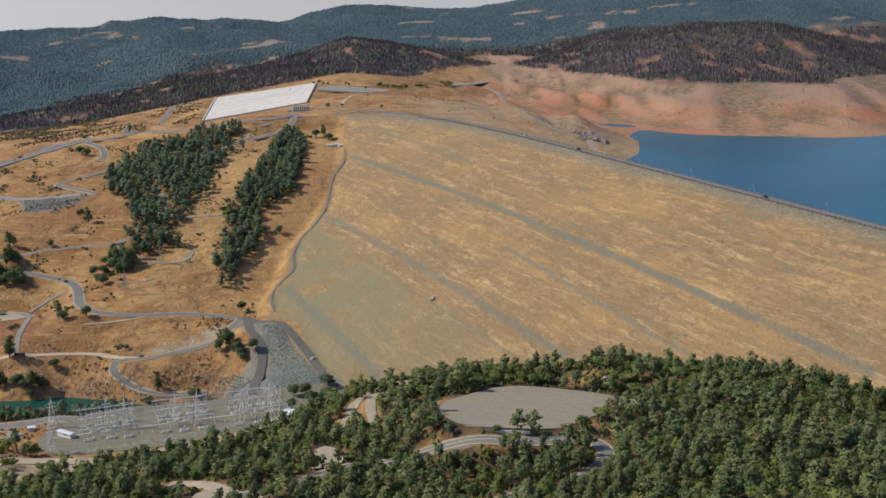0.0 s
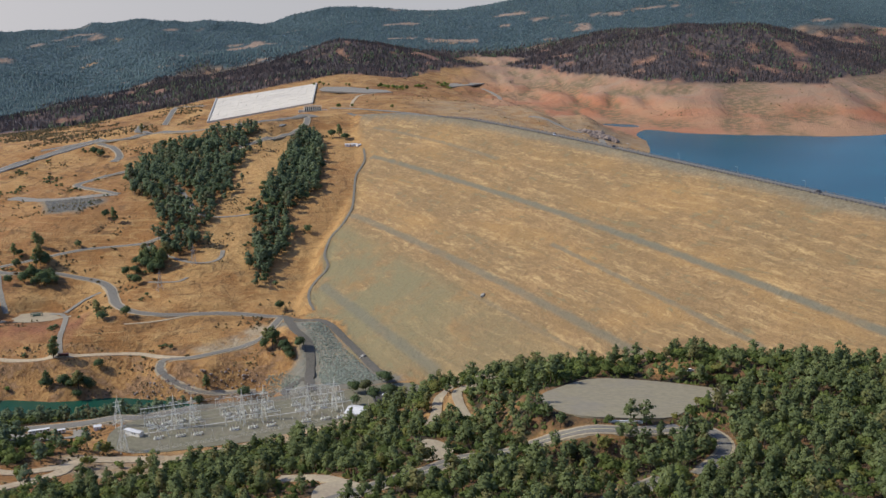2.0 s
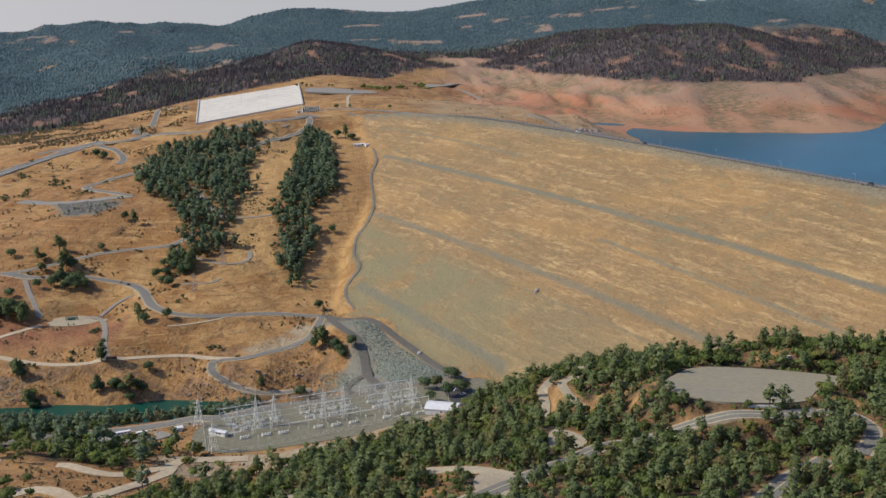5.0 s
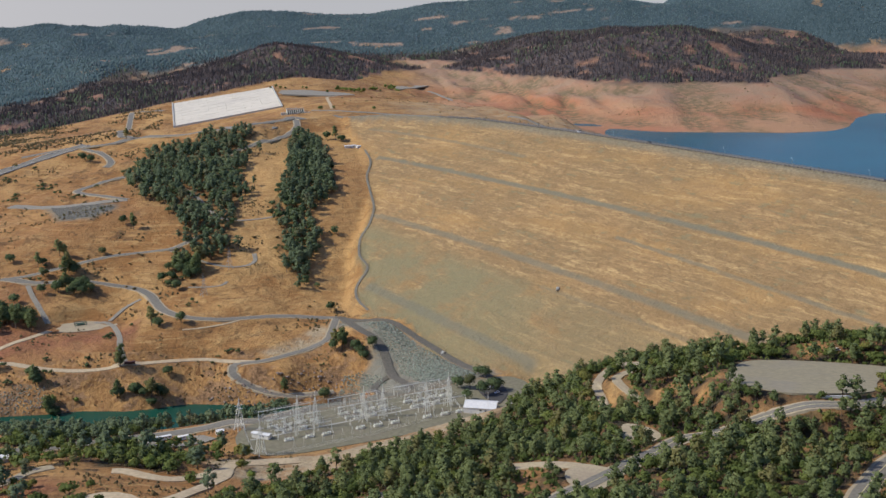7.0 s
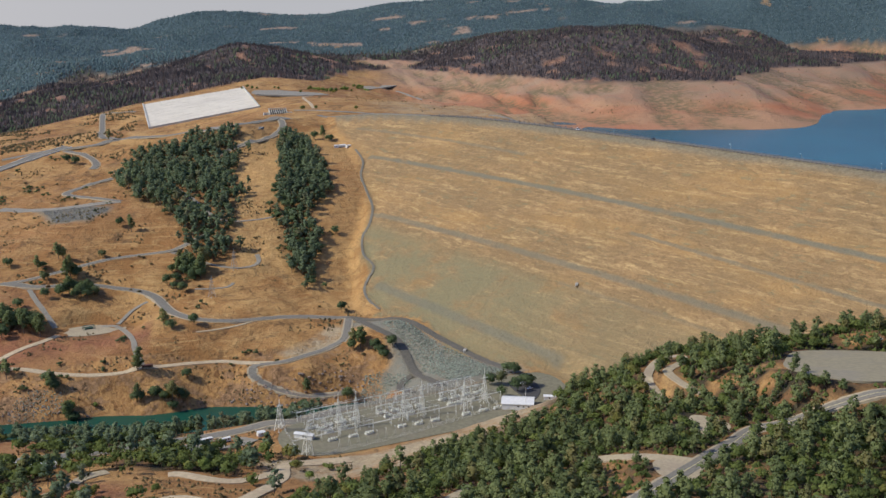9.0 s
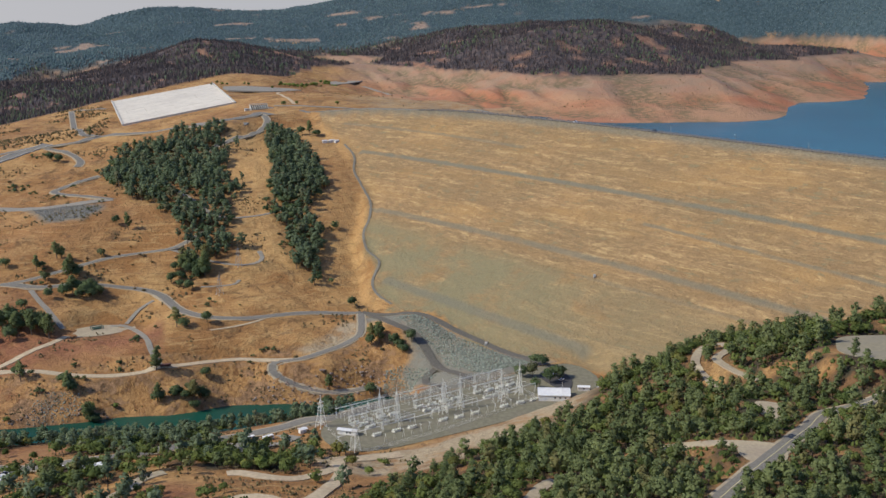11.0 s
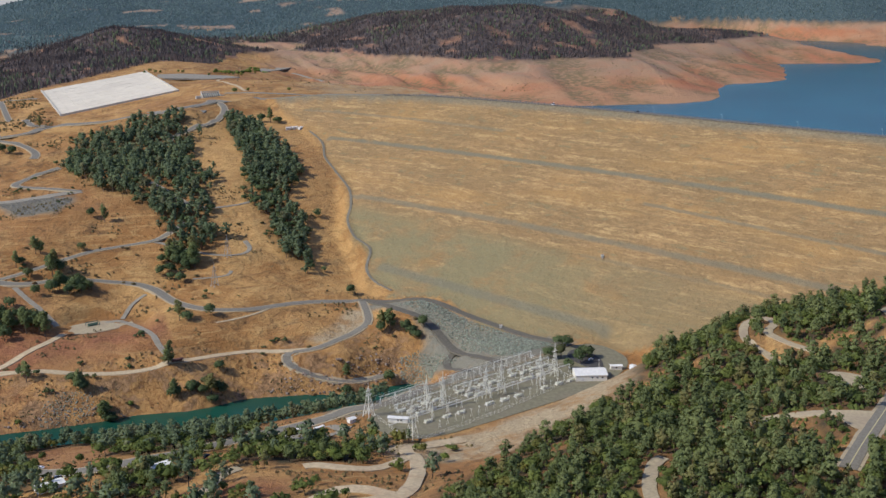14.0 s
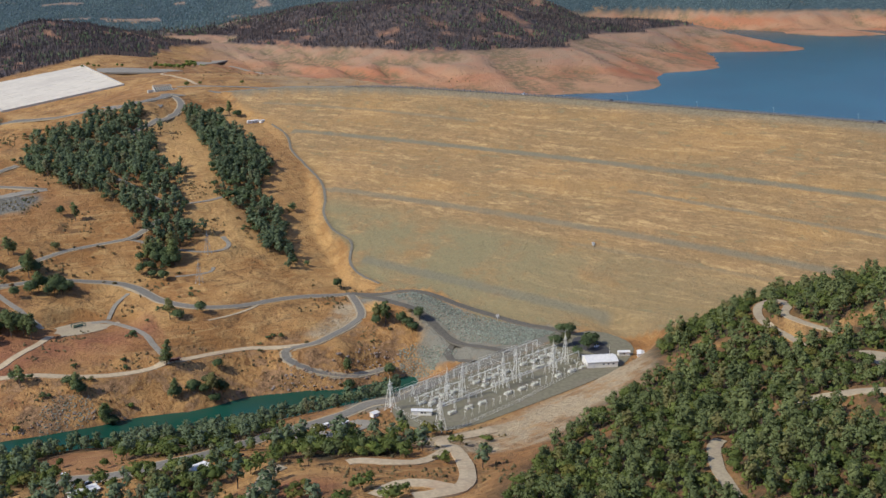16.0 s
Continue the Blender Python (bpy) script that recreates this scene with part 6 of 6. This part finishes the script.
def breaker():
    ob = thing("circuit_breaker", "white live-tank circuit breaker on a steel frame", "circuit breaker", "breakers of the substation")
    part("frame", Shape().box(0, 0, 1.1, 3.4, 0.5, 0.4).box(-1.4, 0, 0.5, 0.2, 0.4, 1.0).box(1.4, 0, 0.5, 0.2, 0.4, 1.0), STEEL, ob)
    for k in (-1, 0, 1):
        pole = part("pole_unit", Shape().tube((k * 1.3, 0, 1.3), (k * 1.3, 0, 3.4), 0.2, 0.16, 6), TANK, ob)
        part("head", Shape().tube((k * 1.3, -0.7, 3.5), (k * 1.3, 0.7, 3.5), 0.2, n=6), PAINT, pole)
    part("control_box", Shape().box(0, -0.5, 0.8, 0.9, 0.5, 1.1), PAINT, ob)
    return ob


def portal():
    ob = thing("bus_portal", "galvanised steel portal frame carrying bus lines", "portal frame", "portals of the substation")
    for sx in (-1, 1):
        part("post", Shape().tube((sx * 6.5, -0.9, 0), (sx * 6.5, 0, 6.9), 0.13, n=4).tube((sx * 6.5, 0.9, 0), (sx * 6.5, 0, 6.9), 0.13, n=4), STEEL, ob)
    beam = Shape().tube((-6.8, -0.35, 6.8), (6.8, -0.35, 6.8), 0.1, n=4).tube((-6.8, 0.35, 6.8), (6.8, 0.35, 6.8), 0.1, n=4).tube((-6.8, 0, 7.4), (6.8, 0, 7.4), 0.07, n=4)
    for k in range(10):
        xk = -6.5 + 1.3 * k
        beam.tube((xk, -0.35, 6.8), (xk + 0.65, 0, 7.4), 0.05, n=4).tube((xk + 0.65, 0, 7.4), (xk + 1.3, 0.35, 6.8), 0.05, n=4)
    part("beam", beam, STEEL, ob)
    for k in (-4, 0, 4):
        part("insulator_string", Shape().tube((k, 0, 6.8), (k, -0.6, 5.6), 0.14, n=5), PORCELAIN, ob, "brown porcelain insulator string")
    return ob


kit = {}


def stand(kind, maker, x, y, z=None, turn=YARD_TURN):
    at = pose(x, y, YARD_Z if z is None else z, 0, 0, turn)
    if kind in kit:
        return copy_thing(kit[kind], at)
    kit[kind] = maker()
    kit[kind].matrix_basis = at
    return kit[kind]


for x, y in [yard(a0 + da, b) for a0 in (20, 76, 130) for da, b in ((2, 46), (13, 45), (24, 46), (34, 45), (8, 33), (20, 33))] + [(-262, 761), (-257, 739), (-242, 743), (-230, 746), (-212, 776), (-205, 754), (-192, 757), (-179, 761), (-161, 791), (-154, 769), (-140, 773), (-128, 776)]:
    stand("transformer", transformer, x, y)
for a0, a1 in ((16, 62), (72, 118), (128, 168)):
    for a in np.arange(a0 + 3, a1, 7.6):
        for b in (26, 34, 41, 48, 55, 61):
            if b > 30 or a % 3 < 2:
                stand("post", post_insulator, *yard(a + rng.uniform(-0.4, 0.4), b + rng.uniform(-0.3, 0.3)))
    for a in np.arange(a0 + 6, a1, 10.5):
        for b in (37.5, 51.5):
            stand("breaker", breaker, *yard(a, b))
    for b in (22, 44.5, 64):
        for a in (a0 + 8, a0 + 22, a0 + 36):
            stand("portal", portal, *yard(a, b))
# bus lines between the portals
wires = thing("bus_lines", "thin aluminium bus lines strung over the substation", "cables")
for a0 in (16, 72, 128):
    for a in (4, 8, 12, 18, 22, 26, 32, 36, 40):
        s = Shape()
        pts = [(*yard(a0 + a, b), YARD_Z + 6.8 - sag) for b, sag in ((22, 0), (33, 0.8), (44.5, 0), (54, 0.7), (64, 0))]
        for p, q in zip(pts[:-1], pts[1:]):
            s.tube(p, q, 0.04, n=3)
        part("line", s, STEEL, wires)
for b, h in ((29, 5.8), (36, 5.7), (46, 5.7), (58, 6.0), (66, 6.4), (69, 6.4)):
    part("tube_bus", Shape().tube((*yard(14, b), YARD_Z + h), (*yard(168, b), YARD_Z + h), 0.07, n=4), STEEL, wires)


def line_post():
    ob = thing("line_post", "slender braced steel post along the edge of the substation", "steel post", "edge posts of the substation")
    part("pole", Shape().tube((0, 0, 0), (0.9, 0, 5.6), 0.09, 0.07, 4), STEEL, ob)
    part("stay", Shape().tube((1.9, 0, 0), (0.9, 0, 5.4), 0.09, 0.08, 4), STEEL, ob)
    part("crosspiece", Shape().box(0.9, 0, 5.6, 0.2, 2.4, 0.2), STEEL, ob)
    return ob


for a in np.arange(22, 164, 7.5):
    stand("line_post", line_post, *yard(a, 4 + 0.03 * a))
# perimeter fence
fence = thing("yard_fence", "chain-link fence of steel posts round the substation", "fence")
ring = [(-6, 8), (4, -4), (72, -2), (160, 8), (168, 40), (176, 76), (96, 72), (24, 70), (4, 62)]
fence_post = Shape().tube((0, 0, 0), (0, 0, 2.6), 0.09, n=4).mesh("post", STEEL)
for (a0, b0), (a1, b1) in zip(ring, ring[1:] + ring[:1]):
    n = max(2, int(math.hypot(a1 - a0, b1 - b0) / 4))
    for k in range(n):
        x, y = yard(a0 + (a1 - a0) * k / n, b0 + (b1 - b0) * k / n)
        ob = new("post", fence_post)
        ob.parent, ob.location = fence, (x, y, YARD_Z)
    s = Shape()
    for h in (0.3, 1.3, 2.4):
        s.tube((*yard(a0, b0), YARD_Z + h), (*yard(a1, b1), YARD_Z + h), 0.05, n=3)
    part("rail", s, STEEL, fence)
plate("cable_walkway", [yard(0, 30.4), yard(166, 30.4), yard(166, 31.8), yard(0, 31.8)], YARD_Z + 0.25, CONCRETE, "pale concrete cable trench cover across the yard", 0.4, rounds=0)


# ---- buildings ----
def shed(name, x, y, z, turn, long, deep, wall, rise, label, category="building", doors=1, windows=3):
    ob = thing(name, label, category, "", pose(x, y, z, 0, 0, turn))
    s = Shape()
    for sy in (-1, 1):
        s.box(0, sy * (deep / 2 - 0.12), wall / 2, long, 0.24, wall)
    part("long_wall", Shape().box(0, -(deep / 2 - 0.12), wall / 2, long, 0.24, wall), PAINT, ob)
    part("long_wall", Shape().box(0, deep / 2 - 0.12, wall / 2, long, 0.24, wall), PAINT, ob)
    for sx in (-1, 1):
        xx = sx * (long / 2 - 0.12)
        g = Shape().add([(xx - 0.12, -deep / 2, 0), (xx - 0.12, deep / 2, 0), (xx - 0.12, deep / 2, wall), (xx - 0.12, 0, wall + rise), (xx - 0.12, -deep / 2, wall),
                         (xx + 0.12, -deep / 2, 0), (xx + 0.12, deep / 2, 0), (xx + 0.12, deep / 2, wall), (xx + 0.12, 0, wall + rise), (xx + 0.12, -deep / 2, wall)],
                        [(4, 3, 2, 1, 0), (5, 6, 7, 8, 9), (0, 1, 6, 5), (1, 2, 7, 6), (2, 3, 8, 7), (3, 4, 9, 8), (4, 0, 5, 9)])
        part("gable_wall", g, PAINT, ob)
    for sy in (-1, 1):
        e, o = sy * (deep / 2 + 0.5), long / 2 + 0.5
        low, top = wall - 0.1, wall + rise + 0.12
        r = Shape().add([(-o, 0, top), (o, 0, top), (o, e, low), (-o, e, low), (-o, 0, top + 0.2), (o, 0, top + 0.2), (o, e, low + 0.2), (-o, e, low + 0.2)],
                        [(3, 2, 1, 0), (4, 5, 6, 7), (0, 1, 5, 4), (1, 2, 6, 5), (2, 3, 7, 6), (3, 0, 4, 7)])
        roof = part("roof_slope", r, ROOF, ob, "light grey ribbed metal roof")
        k = -o + 1.2
        while k < o - 0.5:
            part("rib", Shape().add([(k, 0.02 * sy, top + 0.3), (k + 0.12, 0.02 * sy, top + 0.3), (k + 0.12, e, low + 0.3), (k, e, low + 0.3), (k, 0.02 * sy, top + 0.19), (k + 0.12, 0.02 * sy, top + 0.19), (k + 0.12, e, low + 0.19), (k, e, low + 0.19)],
                                    [(0, 1, 2, 3), (7, 6, 5, 4), (0, 4, 5, 1), (1, 5, 6, 2), (2, 6, 7, 3), (3, 7, 4, 0)]), ROOF, roof)
            k += 3.0
    for k in range(doors):
        part("door", Shape().box(-long * 0.3 + 5 * k, -deep / 2 - 0.03, 1.3, 2.6, 0.1, 2.6), ROOF, ob, "grey roller door")
    for k in range(windows):
        part("window", Shape().box(long * (0.05 + 0.16 * k) - 0.5, -deep / 2 - 0.03, wall * 0.6, 1.3, 0.08, 1.0), GLASS, ob)
    return ob


shed("control_building", -111, 778, YARD_Z, -18, 24, 17, 4.6, 2.0, "long white building with a pale grey gable roof")
shed("store_shed", -83, 787, YARD_Z, -18, 9, 4, 3.0, 0.6, "small white storage shed by the parking lot", "shed", 1, 1)
shed("garage_shed", -73, 778, YARD_Z, 60, 9, 5, 3.2, 0.7, "small white garage shed under the trees", "shed", 1, 0)
shed("relay_house", -276, 747, YARD_Z, -30, 14, 4, 3.2, 0.5, "long narrow white relay house in the substation", "shed", 1, 2)
shed("gate_hut", -306, 760, float(height(-306, 760)), 20, 5, 4, 2.8, 0.5, "small white hut at the yard entrance", "hut", 1, 1)
hx, hy = -158, 1566
for k, (dx, dy, lg) in enumerate(((-7, 1, 7), (2, 3, 8), (9, -2, 6))):
    shed("abutment_shed", hx + dx, hy + dy, float(height(hx + dx, hy + dy)) - 0.2, 15 * k, lg, 4.5, 3.2, 0.5, "small white shed on the dam abutment", "shed", 1, 1)
for k, (x, y) in enumerate([(-507, 733), (-500, 728), (-495, 724), (-466, 726), (-413, 709)]):
    car("parked_car", x, y, float(height(x, y)) + 0.55, 18 + 5 * k, (PAINT, GLASS, TANK)[k % 3], ("white car parked beside the river road", "dark car parked beside the river road", "silver car parked beside the river road")[k % 3])
for x, y in [(-505, 709), (-444, 692)]:
    shed("roadside_shed", x, y, float(height(x, y)), 20, 16, 8, 3.2, 0.8, "low white shed among the roadside trees", "shed", 1, 2)
x, y = [(-398, 981)][0]
kiosk = thing("open_shelter", "rusty brown open shelter beside the dirt road", "shelter", at=on_ground(x, y - 4, 12))
part("roof", Shape().box(0, 0, 3.0, 10, 3.6, 0.3, 0, 0.95), RUST, kiosk)
part("back_wall", Shape().box(0, 1.5, 1.5, 9.4, 0.2, 2.9), RUST, kiosk)
for k in range(4):
    part("post", Shape().box(-4.5 + 3 * k, -1.5, 1.45, 0.25, 0.25, 2.9), RUST, kiosk)
x, y = [(-460, 1093)][0]
frame_ = thing("pump_frame", "dark green steel pump frame on a gravel pad", "pump frame", at=on_ground(x, y, 20))
GREENPAINT = plain("faded green paint", (0.10, 0.15, 0.10), 0.8, 0.15, 0.6)
for sx in (-1, 1):
    for sy in (-1, 1):
        part("post", Shape().box(sx * 5.5, sy * 2.5, 1.7, 0.5, 0.5, 3.4), GREENPAINT, frame_)
for sy in (-1, 1):
    part("beam", Shape().box(0, sy * 2.5, 3.5, 11.6, 0.5, 0.6), GREENPAINT, frame_)
part("tank", Shape().tube((-4, 0, 1.3), (4, 0, 1.3), 1.1, n=10), GREENPAINT, frame_)
part("deck", Shape().box(0, 0, 0.15, 13, 7, 0.4), CONCRETE, frame_)
for nm, (px, py) in (("gauge_house", (-10, 947)), ("seepage_weir", (-118, 934))):
    ob = thing(nm, "small weathered concrete gauge house on the dam slope", "gauge house", at=on_ground(px, py, 66))
    part("body", Shape().box(0, 0, 0.8, 5.5, 2.4, 2.2), CONCRETE, ob)
    part("hatch", Shape().box(1.2, 0, 1.95, 1.4, 1.4, 0.16), RUST, ob)
    part("wing_wall", Shape().box(-4.0, 0.4, 0.4, 3.4, 0.4, 1.2), CONCRETE, ob)

# ---- spillway ----
SLAB = [(-475, 2290, 149), (-276, 2379, 173), (-255, 2027, 163), (-450, 2041, 128)]


def slab_point(u, v):
    a, b, c, d = (np.array(p, float) for p in SLAB)
    return (a * (1 - u) + b * u) * (1 - v) + (d * (1 - u) + c * u) * v


apron = thing("spillway_apron", "broad sloping white concrete spillway apron", "spillway")
NU, NV = 12, 8
for i in range(NU):
    for j in range(NV):
        c = [slab_point((i + du) / NU, (j + dv) / NV) + (0, 0, 0.12 * ((i * 5 + j * 3) % 4)) for du, dv in ((0.004, 0.006), (0.996, 0.006), (0.996, 0.994), (0.004, 0.994))]
        low = [p - (0, 0, 14.0) for p in c]
        part("slab", Shape().add(c + low, [(0, 3, 2, 1), (4, 5, 6, 7), (0, 1, 5, 4), (1, 2, 6, 5), (2, 3, 7, 6), (3, 0, 4, 7)]), APRON, apron)
for (u0, v0), (u1, v1) in (((0, 1), (1, 1)), ((0, 0), (0, 1)), ((1, 0), (1, 1))):
    a, b = slab_point(u0, v0), slab_point(u1, v1)
    d = (b - a)[:2] / np.linalg.norm((b - a)[:2])
    n = np.array((-d[1], d[0], 0)) * 1.2
    pts = [a - n, b - n, b + n, a + n]
    part("training_wall", Shape().add([p + (0, 0, 2.2) for p in pts] + [p - (0, 0, 15) for p in pts], [(0, 1, 2, 3), (7, 6, 5, 4), (0, 4, 5, 1), (1, 5, 6, 2), (2, 6, 7, 3), (3, 7, 4, 0)]), CONCRETE, apron, "grey concrete training wall")
gx, gy, gz = -234, 1800, 172.0
gates = thing("gate_house", "grey concrete spillway gate structure with dark bays", "gate house", at=pose(gx, gy, gz, 0, 0, 8) @ Matrix.Scale(0.68, 4))
part("deck", Shape().box(0, 6.5, 12.6, 42, 4, 1.2), CONCRETE, gates)
part("sill", Shape().box(0, 0, -2.5, 46, 20, 5.6), CONCRETE, gates)
for k in range(9):
    x = -20 + 5.0 * k
    part("pier", Shape().add([(x - 0.7, -10, 0), (x + 0.7, -10, 0), (x + 0.7, 9, 0), (x - 0.7, 9, 0), (x - 0.7, -8, 4), (x + 0.7, -8, 4), (x + 0.7, 7, 12.6), (x - 0.7, 7, 12.6)],
                             [(3, 2, 1, 0), (4, 5, 6, 7), (0, 1, 5, 4), (1, 2, 6, 5), (2, 3, 7, 6), (3, 0, 4, 7)]), CONCRETE, gates)
for k in range(8):
    x = -17.5 + 5.0 * k
    part("gate", Shape().add([(x - 1.75, -8.5, 0), (x + 1.75, -8.5, 0), (x + 1.75, 6, 0), (x - 1.75, 6, 0), (x - 1.75, -8, 1.5), (x + 1.75, -8, 1.5), (x + 1.75, 6, 10), (x - 1.75, 6, 10)],
                             [(3, 2, 1, 0), (4, 5, 6, 7), (0, 1, 5, 4), (1, 2, 6, 5), (2, 3, 7, 6), (3, 0, 4, 7)]), RUBBER, gates, "dark steel gate")
for sx in (-1, 1):
    part("abutment_wall", Shape().box(sx * 28, 1, 0, 12, 8, 7), CONCRETE, gates)
# chute walls running down to the river
chute = smooth_line([(-545, 1690), (-575, 1662), (-610, 1632), (-660, 1590), (-720, 1530)], 8)
cz = soften(height(chute[:, 0], chute[:, 1]), 3)
for off in (-9, 9):
    d = np.gradient(chute, axis=0)
    d /= np.linalg.norm(d, axis=1)[:, None]
    p = chute + np.stack([-d[:, 1], d[:, 0]], -1) * off
    ribbon("chute_wall", p, cz, 1.2, 1.5, CONCRETE, "pale concrete side wall of the spillway chute", "wall")
ribbon("chute_floor", chute, cz, 17, 0.9, ASPHALT, "weathered grey concrete floor of the spillway chute", "spillway")
# plateau behind the gates, with its parking area and green trees
lot = [(-285, 2327), (-211, 2330), (-125, 2290), (-110, 2232), (-168, 2215), (-253, 2242)]
plate("visitor_lot", lot, [float(height(x, y)) + 1.6 for x, y in lot], GRAVEL, "grey parking area on the plateau", 3.0, rounds=0)
lot = [(-343, 1678), (-311, 1653), (-262, 1661), (-271, 1632), (-322, 1627)]
plate("silt_flat", lot, [float(height(x, y)) + 0.7 for x, y in lot], STONE, "grey gravel flat below the spillway", 3.0, rounds=0)
lot = [(22, 2735), (79, 2784), (110, 2757), (64, 2698), (17, 2665)]
plate("boat_lot", lot, [float(height(x, y)) + 1.6 for x, y in lot], GRAVEL, "grey paved lot above the cove", 3.0, rounds=0)
for x, y in [(-136, 2354), (-129, 2345), (-117, 2352), (-108, 2345), (-97, 2340), (-82, 2370), (-63, 2431), (-49, 2450), (-8, 2663), (3, 2662), (16, 2694), (14, 2623)]:
    for k in range(3):
        tree("lime" if k < 2 else "oak", x + rng.uniform(-9, 9), y + rng.uniform(-14, 14), rng.uniform(0.8, 1.3))
for x, y in [(-279, 2354), (-268, 2358), (-258, 2345), (-248, 2350), (-211, 2359), (-204, 2348), (-163, 2276), (-105, 1823), (-193, 1819), (-171, 1825)]:
    tree("oak", x, y, rng.uniform(0.7, 1.1))
